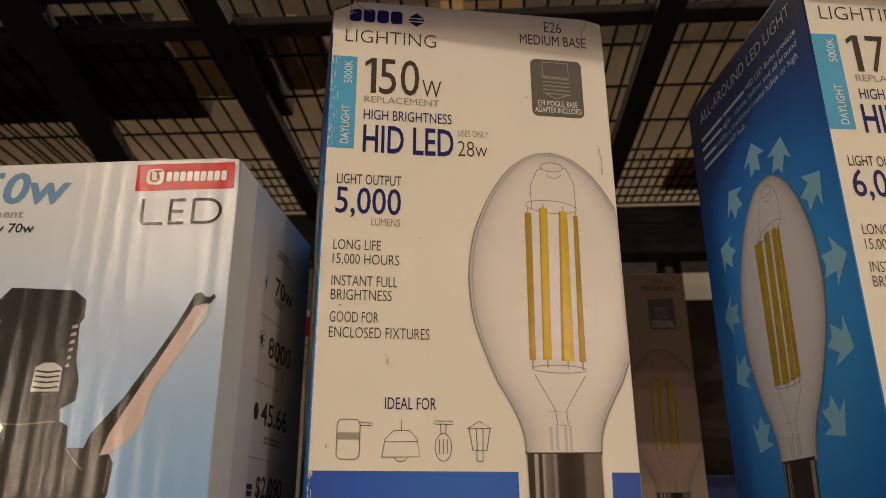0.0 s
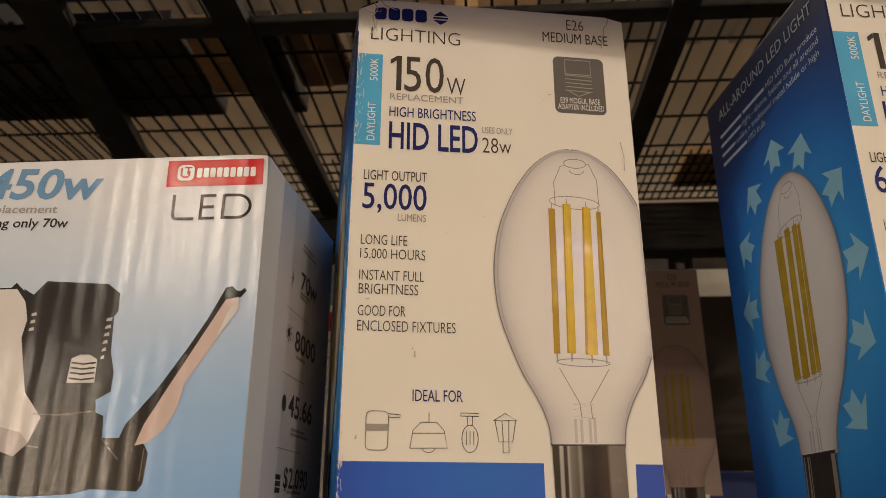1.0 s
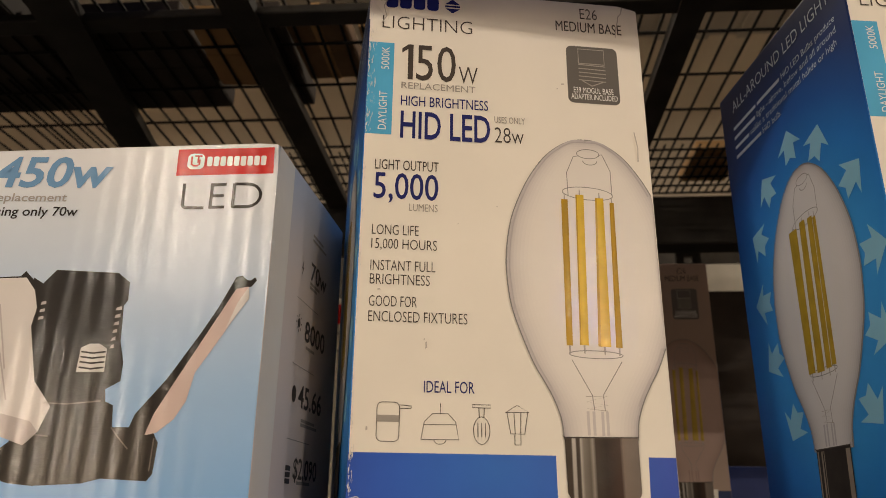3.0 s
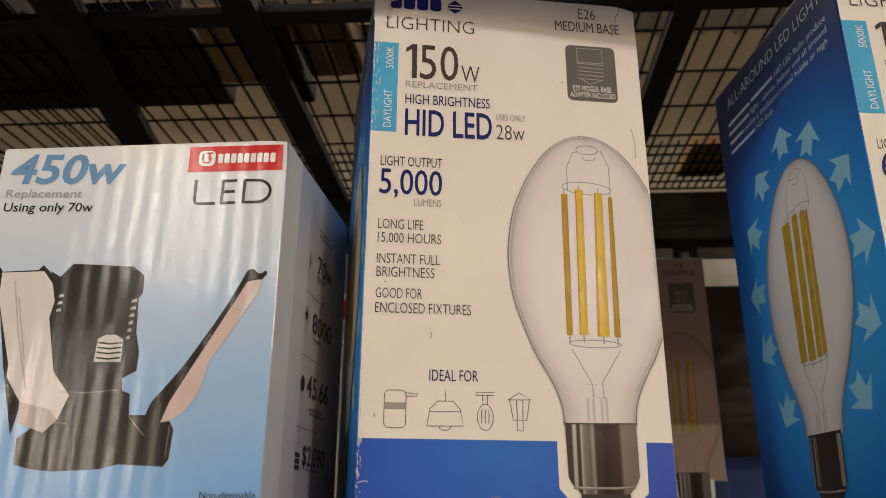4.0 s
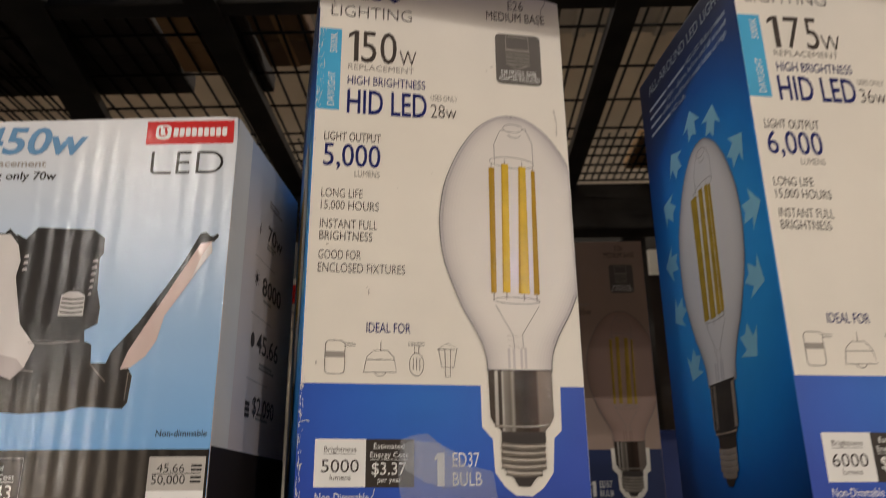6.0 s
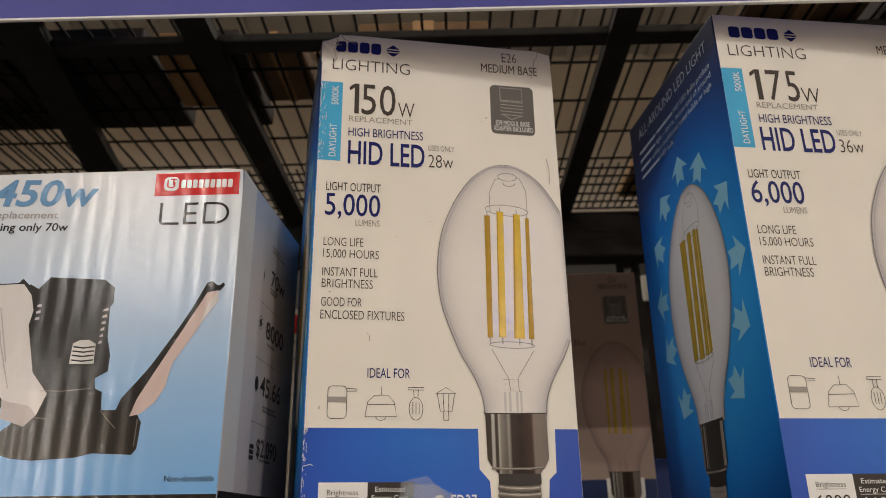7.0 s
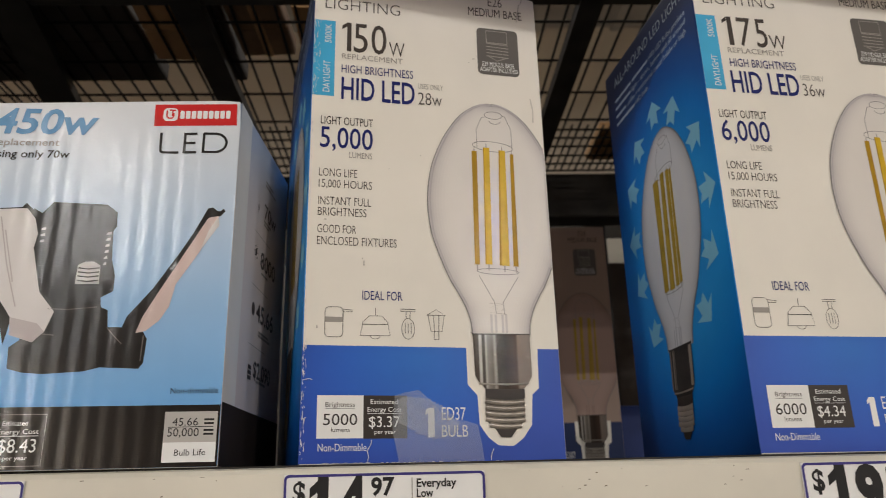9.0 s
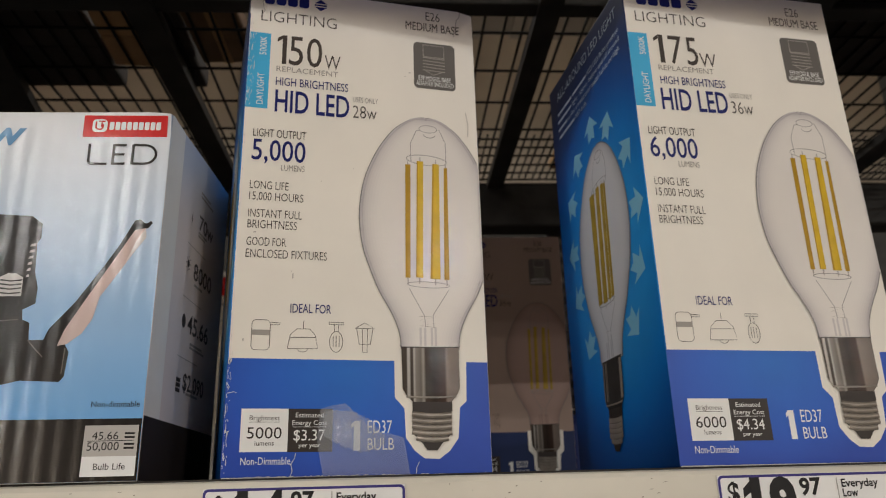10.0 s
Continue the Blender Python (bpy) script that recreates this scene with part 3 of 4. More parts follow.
def carton_body(root, w, d, h, mats, skew=(0.0, 0.0), warp=None, left_x=0.0):
    """A folded carton: front, left, right, top, bottom and back panels in one board, with softened folds. mats: front, left, right, rest."""
    bm = bmesh.new()
    bmesh.ops.create_cube(bm, size=1.0)
    bmesh.ops.bevel(bm, geom=list(bm.edges), offset=0.0045, segments=2, affect="EDGES", profile=0.5)
    for v in bm.verts:
        x, y, z = v.co.x + 0.5, v.co.y + 0.5, v.co.z + 0.5
        v.co = Vector((left_x + x * (w - left_x) + y * (skew[0] * (1 - x) + skew[1] * x), y * d, z * h))
    if warp:
        bmesh.ops.subdivide_edges(bm, edges=[e for e in bm.edges if e.calc_length() > 0.02], cuts=14, use_grid_fill=True)
        for v in bm.verts:
            v.co = warp(v.co)
    bm.normal_update()
    me = bpy.data.meshes.new("carton")
    for m in mats:
        me.materials.append(m)
    for f in bm.faces:
        n = f.normal
        f.material_index = 1 if n.x < -0.3 else 0 if n.y < -0.6 else 2 if n.x > 0.6 else 3
    bm.to_mesh(me)
    bm.free()
    o = new("carton", me)
    o.parent = root
    return o


def hid_front(f, w, watts, lumens, uses, cost, icon_u, ideal_u, good, shift, box_hi):
    text("brand_word", f, "LIGHTING", 0.0064, 0.0507 if watts == "175" else 0.0488, 0.2480, 0.0071, BROWN, weight=-0.014)
    # brand mark as plain blocks and a split diamond
    m0, m1 = (0.0084, 0.0380) if watts == "175" else (0.0078, 0.0336)
    step = (m1 - m0) / 4
    for k in range(4):
        ink("brand_mark", f, NAVY, [rounded(m0 + k * step, m0 + (k + 0.86) * step, 0.2596, 0.2668, 0.0016, 3)], layer=2)
    e = m1 + 0.0022
    for shape in ([(e, 0.2640), (e + 0.0036, 0.2668), (e + 0.0072, 0.2640)], [(e, 0.2616), (e + 0.0072, 0.2616), (e + 0.0036, 0.2590)], rect(e, e + 0.0072, 0.2623, 0.2633)):
        ink("brand_mark", f, NAVY, [shape], layer=2)
    ink("colour_strip", f, CYAN, [rect(0.0006, 0.0123, 0.1925, 0.2400)], layer=1)
    text("colour_temperature", f, "5000K", 0.0066, 0.0102, 0.2257, 0.2377, WHITEINK, upright=True)
    text("light_colour", f, "DAYLIGHT", 0.0062, 0.0098, 0.1948, 0.2142, WHITEINK, upright=True)
    seven = watts[1] == "7"
    marks = ((0.0190, 0.0250, 0.0358), (0.0218, 0.0334, 0.0428)) if seven else ((0.0188, 0.0226, 0.0324), (0.0212, 0.0304, 0.0410))
    du = 0.0014 if seven else 0.0
    g = new("wattage")
    g.parent = f.root
    keep, f.root = f.root, g
    for digit, u0, u1 in zip(watts, *marks):
        text("digit", f, digit, u0, u1, 0.2213, 0.0186, BROWN)
    ink("digit_flag", f, BROWN, [[(0.0189, 0.2399), (0.0160, 0.2376), (0.0160, 0.2352), (0.0189, 0.2374)]], layer=2)
    f.root = keep
    text("wattage_unit", f, "W", 0.0424 + du * 0.8, 0.0513 + du * 1.8, 0.2208, 0.0092, BROWN, weight=-0.008)
    text("replacement", f, "REPLACEMENT", 0.0161 + du * 0.6, 0.0502 + du * 0.8, 0.2164, 0.0033, PALEINK)
    text("high_brightness", f, "HIGH BRIGHTNESS", 0.0161 + du * 0.7, 0.0560 + du * 0.8, 0.2076, 0.0050, NAVY)
    text("lamp_type", f, "HID LED", 0.0162, 0.0568, 0.1914, 0.0132, NAVY, weight=0.012)
    text("uses_only", f, "USES ONLY", 0.0588, 0.0730, 0.2018, 0.0032, PALEINK)
    text("power_used", f, uses, 0.0588, 0.0722, 0.1918, 0.0077, BROWN, weight=-0.01)
    text("light_output", f, "LIGHT OUTPUT", 0.0057, 0.0336, 0.1754, 0.0047, BROWN)
    text("lumen_figure", f, lumens, 0.0056, 0.0336, 0.1618, 0.0119, NAVY, weight=0.006)
    text("lumens_word", f, "LUMENS", 0.0211, 0.0334, 0.1564, 0.0034, PALEINK)
    lines = [("LONG LIFE", 0.0254, 0.1451), ("15,000 HOURS", 0.0333, 0.1388), ("INSTANT FULL", 0.0328, 0.1292), ("BRIGHTNESS", 0.0305, 0.1232)]
    if good:
        lines += [("GOOD FOR", 0.0253, 0.1138), ("ENCLOSED FIXTURES", 0.0463, 0.1074)]
    for body, u1, z in lines:
        text("claim", f, body, 0.0056, u1, z, 0.0045, BROWN, weight=-0.008)
    text("ideal_for", f, "IDEAL FOR", ideal_u, ideal_u + 0.0203, 0.0793, 0.0046, NAVY)
    icons(f, icon_u, len(icon_u))
    s = shift
    text("base_type", f, "E26", 0.1018 + s, 0.1104 + s, 0.2618, 0.0060, BROWN, weight=-0.008)
    text("base_word", f, "MEDIUM BASE", 0.0895 + s, 0.1222 + s, 0.2542, 0.0056, BROWN)
    g = ink("adapter_badge", f, GREYBOX, [rounded(0.0940 + s, 0.1190 + s, 0.2152, 0.2462, 0.0028)], layer=1)
    keep, f.root = f.root, g
    zz = [0.2360 - 0.0021 * k for k in range(5)]
    ink("adapter_outline", f, PALEINK, strokes=[rect(0.0998 + s, 0.1124 + s, 0.2366, 0.2446) + [(0.0998 + s, 0.2366)]] + [[(0.0996 + s, z), (0.1128 + s, z - 0.0004)] for z in zz]
        + [[(0.1012 + s, 0.2272), (0.1058 + s, 0.2246), (0.1112 + s, 0.2270)]], layer=2, width=0.0005)
    text("adapter_word", f, "E39 MOGUL BASE", 0.0968 + s, 0.1160 + s, 0.2206, 0.0030, WHITEINK)
    text("adapter_word", f, "ADAPTER INCLUDED", 0.0954 + s, 0.1178 + s, 0.2172, 0.0028, WHITEINK)
    f.root = keep
    ink("blue_band", f, SHADEBAND if f.shaded else BAND, [rect(0.0002, w - 0.0004, 0.0007, 0.0560)], layer=1)
    cu = 0.1002 + s * 0.4
    halo = [(-0.0188, 0.0572), (-0.0186, 0.0376), (-0.0138, 0.0322), (-0.0132, 0.0180), (-0.0088, 0.0118), (-0.0040, 0.0082), (0.0036, 0.0078), (0.0090, 0.0116), (0.0136, 0.0178), (0.0148, 0.0328), (0.0184, 0.0360), (0.0190, 0.0572)]
    ink("white_outline", f, CREAM, [[(cu + u, z) for u, z in halo]], layer=1.5)
    bulb_art(f, cu, 0.001, box_hi, METAL)
    g = ink("facts_panel", f, WHITEINK, [rect(0.0080, 0.0299, 0.0120, 0.0320)], layer=2)
    keep, f.root = f.root, g
    text("brightness_word", f, "Brightness", 0.0119, 0.0258, 0.0266, 0.0022, BROWN, layer=3)
    ink("rule", f, BROWN, strokes=[[(0.0119, 0.0257), (0.0258, 0.0257)]], layer=3, width=0.0002)
    text("brightness_figure", f, lumens.replace(",", ""), 0.0110, 0.0270, 0.0181, 0.0052, BLACKINK, layer=3)
    text("lumens_small", f, "lumens", 0.0148, 0.0236, 0.0149, 0.0022, BROWN, layer=3)
    f.root = keep
    g = ink("cost_panel", f, BLACKINK, [rect(0.0299, 0.0510, 0.0118, 0.0320)], layer=2)
    keep, f.root = f.root, g
    text("estimated_word", f, "Estimated", 0.0333, 0.0466, 0.0279, 0.0022, WHITEINK, layer=3)
    text("energy_words", f, "Energy Cost", 0.0318, 0.0483, 0.0243, 0.0022, WHITEINK, layer=3)
    ink("rule", f, WHITEINK, strokes=[[(0.0318, 0.0234), (0.0483, 0.0234)]], layer=3, width=0.0002)
    text("cost_figure", f, cost, 0.0326, 0.0474, 0.0171, 0.0050, WHITEINK, layer=3)
    text("per_year", f, "per year", 0.0352, 0.0454, 0.0140, 0.0019, WHITEINK, layer=3)
    f.root = keep
    text("dimming_words", f, "Non-Dimmable", 0.0088, 0.0315, 0.0062, 0.0034, WHITEINK)
    text("count_figure", f, "1", 0.0612, 0.0644, 0.0124, 0.0136, WHITEINK, weight=0.01)
    ink("digit_flag", f, WHITEINK, [[(0.0613, 0.0260), (0.0600, 0.0246), (0.0600, 0.0226), (0.0613, 0.0238)]], layer=2)
    text("bulb_shape", f, "ED37", 0.0680, 0.0800, 0.0204, 0.0060, WHITEINK)
    text("bulb_word", f, "BULB", 0.0680, 0.0810, 0.0124, 0.0056, WHITEINK)


def hid_left(f, depth):
    """The blue side: heading, small print, the lamp and the arrows round it."""
    text("side_heading", f, "ALL-AROUND LED LIGHT", 0.0158, 0.1193, 0.2584, 0.0066, PALEBLUE, weight=-0.004)
    for body, u0, u1, z in (("HID LED Bulbs produce", 0.0710, 0.1205, 0.2470), ("light - above, below and all around", 0.0420, 0.1200, 0.2412), ("unlike a traditional metal halide or high", 0.0330, 0.1190, 0.2352), ("HID bulb.", 0.0460, 0.0660, 0.2292)):
        text("small_print", f, body, u0, u1, z, 0.0034, PALEBLUE)
    for u0, u1, z in ((0.0145, 0.0420, 0.2474), (0.0440, 0.0690, 0.2474), (0.0140, 0.0400, 0.2416), (0.0138, 0.0310, 0.2356), (0.0138, 0.0440, 0.2296)):
        ink("small_print", f, PALEBLUE, [rect(u0, u1, z, z + 0.0019)], layer=2)
    c = 0.0664
    for pu, pz in ((0.0362, 0.0766), (0.0249, 0.1096), (0.0217, 0.1404), (0.0262, 0.1735), (0.0415, 0.1976), (0.0676, 0.2100), (0.0905, 0.2002), (0.1115, 0.1735), (0.1174, 0.1385), (0.1115, 0.1058), (0.0985, 0.0768)):
        d = Vector(((pu - c) * 1.25, pz - 0.137)).normalized()
        n = Vector((-d.y, d.x))
        shape = [(-0.0085, 0.0050), (0.0002, 0.0046), (-0.0012, 0.0112), (0.0090, 0.0), (-0.0012, -0.0112), (0.0002, -0.0046), (-0.0085, -0.0050), (-0.0060, 0.0)]
        ink("arrow", f, ARROW, [[(pu + d.x * s + n.x * t, pz + d.y * s + n.y * t) for s, t in shape]], layer=1)
    f.lean = 0.062
    bulb_art(f, 0.0660, -0.01, depth + 0.01, METALSIDE, turned=True)
    f.lean = 0.0


def hid_carton(name, m, w, d, h, label, skew, front, warp=None, side=True, body_mats=None):
    root = tagged(new(name), label, "carton", "boxed light bulbs")
    root.matrix_world = m
    carton_body(root, w, d, h, body_mats or (CREAM, SIDE, SIDE, CREAM), skew, warp)
    f = Face(root, (0, 0, 0), (1, 0, 0), (0, -1, 0), warp)
    f.shaded = body_mats is not None
    hid_front(f, w, *front, box_hi=w - 0.0006)
    if side:
        k = skew[0] / d
        lf = Face(root, (skew[0], d, 0), (-k, -1, 0), (-1, -k, 0), warp)
        hid_left(lf, d)
    return root, f


def dented(p):
    """Crushed top corners of the handled carton."""
    q = Vector(p)
    for cx, cz, r, amt in ((0.0, 0.271, 0.016, 0.0042), (0.131, 0.271, 0.010, 0.0026)):
        d = math.hypot(p[0] - cx, p[2] - cz)
        if d < r and p[1] < 0.02:
            k = (1 - d / r) ** 2
            q.y += amt * k * (0.8 + 0.5 * math.sin(p[0] * 900 + p[2] * 700))
            q.z -= amt * 0.5 * k * (1 if cz > 0.1 else -0.4)
    return q


old, of = hid_carton("light_bulb_box", pose(-0.0550, 0.2640, SHELF, 0, 0, 10.58), 0.1310, 0.125, 0.2715,
                     "worn cream and blue light bulb carton with taped front, crushed corners", (-0.0085, 0.0),
                     ("150", "5,000", "28w", "$3.37", (0.0106, 0.0280, 0.0482, 0.0615), 0.0288, True, 0.0), dented)
# wear of the handled carton: rubbed left fold, nicks, creases, smudges, and the strip of clear tape
rnd = random.Random(4)
rub = []
for z0, z1, n, reach in ((0.002, 0.060, 90, 0.0017), (0.060, 0.19, 60, 0.0007), (0.192, 0.246, 110, 0.0034), (0.250, 0.268, 24, 0.0020)):
    for k in range(n):
        z = rnd.uniform(z0, z1)
        u = 0.0006 + reach * rnd.random() ** 2.6
        a, hgt, lean = rnd.uniform(0.00008, 0.00045), rnd.uniform(0.0006, 0.0052) * rnd.random(), rnd.uniform(-0.0004, 0.0004)
        rub.append([(u, z), (u + a * 0.7, z + hgt * 0.1), (u + a + lean * 0.5, z + hgt * 0.55), (u + a * 0.5 + lean, z + hgt), (u + lean * 0.6, z + hgt * 0.7)])
ink("rubbed_fold", of, SCUFF, rub, layer=9, label="white worn fold of the carton")
nick = []
for k in range(70):
    u = rnd.uniform(0.004, 0.128)
    a, hgt = rnd.uniform(0.0004, 0.003), rnd.uniform(0.00015, 0.0005)
    nick.append([(u, 0.0007), (u + a, 0.0007), (u + a * 0.7, 0.0007 + hgt), (u + a * 0.2, 0.0007 + hgt * 0.6)])
ink("rubbed_lower_edge", of, SCUFF, nick, layer=9)
ink("crease_lines", of, SCUFF, strokes=[[(0.0318, 0.0012), (0.0325, 0.0034), (0.0317, 0.0062), (0.0334, 0.0090), (0.0338, 0.0112)], [(0.0918, 0.0012), (0.0921, 0.0040), (0.0934, 0.0066)],
                                        [(0.0008, 0.0390), (0.0040, 0.0398), (0.0052, 0.0392)], [(0.0010, 0.0208), (0.0030, 0.0216)]], layer=9, width=0.00035)
for path in ([(0.1230, 0.2698), (0.1222, 0.2660), (0.1206, 0.2640), (0.1200, 0.2600), (0.1190, 0.2560), (0.1186, 0.2520)], [(0.0075, 0.2700), (0.0090, 0.2650), (0.0068, 0.2600), (0.0082, 0.2540), (0.0060, 0.2500)],
             [(0.0020, 0.2660), (0.0060, 0.2630), (0.0110, 0.2640)], [(0.1240, 0.2010), (0.1252, 0.1930), (0.1248, 0.1860)], [(0.0100, 0.2710), (0.0124, 0.2672), (0.0180, 0.2650)]):
    ink("crumple_line", of, CREASE, strokes=[path], layer=9, width=0.0005)
for u, z, a, b in ((0.0290, 0.0965, 0.0007, 0.0032), (0.0283, 0.1000, 0.0004, 0.0010), (0.0905, 0.2235, 0.0016, 0.0009), (0.0882, 0.2210, 0.0008, 0.0006),
                   (0.0088, 0.1205, 0.0014, 0.0006), (0.0064, 0.0640, 0.0008, 0.0018), (0.0590, 0.1600, 0.0005, 0.0005), (0.0420, 0.1510, 0.0004, 0.0006)):
    ink("smudge", of, CREASE, [[(u, z), (u + a, z + b * 0.2), (u + a * 0.8, z + b), (u + a * 0.1, z + b * 0.9)]], layer=9)


def tape_material(alpha):
    m = bpy.data.materials.new("clear_tape")
    m.use_nodes = True
    nt = m.node_tree
    b = nt.nodes["Principled BSDF"]
    b.inputs["Base Color"].default_value = (0.62, 0.66, 0.72, 1)
    b.inputs["Roughness"].default_value, b.inputs["Alpha"].default_value = 0.10, alpha
    tc, n, bp = nt.nodes.new("ShaderNodeTexCoord"), nt.nodes.new("ShaderNodeTexNoise"), nt.nodes.new("ShaderNodeBump")
    n.inputs["Scale"].default_value, n.inputs["Detail"].default_value = 170, 2
    bp.inputs["Strength"].default_value, bp.inputs["Distance"].default_value = 0.10, 0.0025
    b.inputs["Specular IOR Level"].default_value = 1.0
    nt.links.new(tc.outputs["Object"], n.inputs["Vector"])
    nt.links.new(n.outputs["Fac"], bp.inputs["Height"])
    nt.links.new(bp.outputs[0], b.inputs["Normal"])
    return m


TAPE = tape_material(0.24)
ink("clear_tape", of, TAPE, [[(0.0468, 0.0006), (0.0440, 0.0133), (0.0436, 0.0190), (0.0449, 0.0318), (0.0500, 0.0334), (0.0568, 0.0346), (0.0618, 0.0300), (0.0677, 0.0240), (0.0740, 0.0206), (0.0790, 0.0200), (0.0858, 0.0180), (0.0872, 0.0100), (0.0886, 0.0008)][::-1]],
    layer=11, label="wrinkled strip of clear packing tape")
# the crumpled part of the tape: small facets standing off the board
rnd = random.Random(21)
bm = bmesh.new()
cols, lines = 36, 22
spots = {}
for i in range(cols + 1):
    for j in range(lines + 1):
        u, z = 0.0462 + 0.0335 * i / cols, 0.0105 + 0.0205 * j / lines
        fall = max(0.0, 1 - ((u - 0.0600) / 0.0165) ** 2 - ((z - 0.0215 + 0.25 * (u - 0.06)) / 0.0095) ** 2)
        spots[i, j] = bm.verts.new(of.at(u + rnd.uniform(-0.0005, 0.0005), z + rnd.uniform(-0.0005, 0.0005), 12 + fall ** 0.5 * rnd.uniform(0.3, 3.8))) if fall > 0 else None
for i in range(cols):
    for j in range(lines):
        vs = [spots[i, j], spots[i + 1, j], spots[i + 1, j + 1], spots[i, j + 1]]
        if None not in vs:
            for tri in ((vs[0], vs[1], vs[2]), (vs[0], vs[2], vs[3])):
                bm.faces.new(tri)
part("tape_crumple", bm, tape_material(0.30), of.root, "crumpled glinting clear tape")

hid_carton("light_bulb_box", pose(0.1588, 0.2600, SHELF, 0, 0, 7.51), 0.1330, 0.130, 0.2745,
           "clean cream and blue light bulb carton on the shelf", (0.0, 0.0),
           ("175", "6,000", "36w", "$4.34", (0.0074, 0.0250, 0.0462), 0.0200, False, 0.0042))
# same cream carton; its darkened materials imitate the dim depth of the shelf
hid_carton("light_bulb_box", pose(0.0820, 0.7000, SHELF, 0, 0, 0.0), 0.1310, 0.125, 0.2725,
           "cream and blue light bulb carton standing deep in the shelf, shade painted into its colours", (0.0, 0.0),
           ("175", "6,000", "36w", "$4.34", (0.0074, 0.0250, 0.0462), 0.0200, False, 0.0), side=False, body_mats=(SHADECARD, SIDE, SIDE, SHADECARD))

# ---- glossy corrugated carton with the many-armed lamp ----
lamp_box = tagged(new("lamp_carton"), "glossy white and blue corrugated carton of an LED lamp", "carton")
lamp_box.matrix_world = pose(-0.2011, 0.2515, SHELF, 0, 0, 3.01)
W2, D2, H2, SK = 0.1115, 0.1116, 0.1853, 0.01135


def slope_top(p):
    q = Vector(p)
    q.z *= 1 - 0.024 * (1 - (p[0] + 0.0155) / 0.127)
    d = math.hypot(p[0] - W2, p[2] - H2)
    if d < 0.012:
        q.y += 0.0016 * (1 - d / 0.012) ** 2
        q.x -= 0.0012 * (1 - d / 0.012) ** 2
    return q


carton_body(lamp_box, W2, D2, H2, (SKY, SKYSIDE, SKYSIDE, WHT2), (0.0, SK), slope_top, left_x=-0.0155)
lf = Face(lamp_box, (0, 0, 0), (1, 0, 0), (0, -1, 0))
ink("black_band", lf, BLACK2, [rect(-0.0150, 0.1112, 0.0003, 0.0276)], layer=1)
g = ink("brand_label", lf, RED, [[(0.0680, 0.1692), (0.1096, 0.1704), (0.1092, 0.1828), (0.0677, 0.1816)]], layer=1)
lf.root = g
ink("brand_badge", lf, WHT2, [rounded(0.0722, 0.0795, 0.1722, 0.1796, 0.0022)], layer=2)
ink("badge_mark", lf, RED, strokes=[[(0.0740, 0.1782), (0.0740, 0.1746), (0.0750, 0.1738), (0.0766, 0.1738), (0.0774, 0.1746), (0.0774, 0.1768)], [(0.0752, 0.1784), (0.0784, 0.1784)], [(0.0768, 0.1784), (0.0768, 0.1752)]], layer=3, width=0.0008)
for k in range(9):
    ink("brand_bar", lf, WHT2, [rounded(0.0806 + k * 0.0029, 0.0806 + k * 0.0029 + 0.0023, 0.1736 + k * 0.00007, 0.1782 + k * 0.00007, 0.0006, 2)], layer=2)
lf.root = lamp_box
arc = [(0.0995 + 0.0056 * math.sin(radians(a)), 0.1602 + 0.0052 * math.cos(radians(a))) for a in range(0, 181, 15)]
foot = [(0.0740 - 0.0016 * math.cos(radians(a)), 0.1560 - 0.0016 * math.sin(radians(a))) for a in range(0, 91, 15)]
ink("led_word", lf, BLK2, strokes=[[(0.0722, 0.1655)] + foot + [(0.0815, 0.1544)], [(0.0902, 0.1652), (0.0842, 0.1650)], [(0.0842, 0.1656), (0.0842, 0.1540)], [(0.0842, 0.1546), (0.0902, 0.1548)], [(0.0842, 0.1598), (0.0896, 0.1600)],
                                   [(0.0936, 0.1656), (0.0936, 0.1544)], [(0.0936, 0.1654)] + arc + [(0.0936, 0.1550)]], layer=2, width=0.0013)
text("wattage", lf, "450w", -0.0112, 0.0392, 0.1640, 0.0134, PRINT450, weight=0.022, slant=0.16)
text("replacement", lf, "Replacement", -0.0108, 0.0228, 0.1572, 0.0036, GRY2, weight=0.012, slant=0.05)
text("using_only", lf, "Using only 70w", -0.0106, 0.0284, 0.1506, 0.0040, BLK2, weight=0.012, slant=0.05)
text("dimming_words", lf, "Non-dimmable", 0.0882, 0.1096, 0.0328, 0.0026, BLK2)
g = ink("life_panel", lf, WHT2, [rect(0.0868, 0.1102, 0.0023, 0.0246)], layer=2)
lf.root = g
ink("life_panel_top", lf, SIL2, [rect(0.0868, 0.1102, 0.0110, 0.0246)], layer=2.5)
text("years_figure", lf, "45.66", 0.0903, 0.1017, 0.0183, 0.0034, BLK2, layer=3)
text("hours_figure", lf, "50,000", 0.0885, 0.1023, 0.0136, 0.0036, BLK2, layer=3)
ink("rule", lf, BLK2, strokes=[[(0.0885, 0.0177), (0.1085, 0.0178)]], layer=3, width=0.0003)
for z in (0.0205, 0.0188, 0.0158, 0.0141):
    ink("unit_print", lf, BLK2, [rect(0.1044, 0.1088, z, z + 0.0009)], layer=3)
text("life_words", lf, "Bulb Life", 0.0922, 0.1058, 0.0052, 0.0027, BLK2, layer=3)
lf.root = lamp_box
ink("cost_frame", lf, GRY2, strokes=[rect(0.0118, 0.0352, 0.0020, 0.0243) + [(0.0118, 0.0020)]], layer=2, width=0.0003)
text("estimated_word", lf, "Estimated", 0.0166, 0.0275, 0.0195, 0.0021, WHT2)
text("energy_words", lf, "Energy Cost", 0.0150, 0.0326, 0.0158, 0.0022, WHT2)
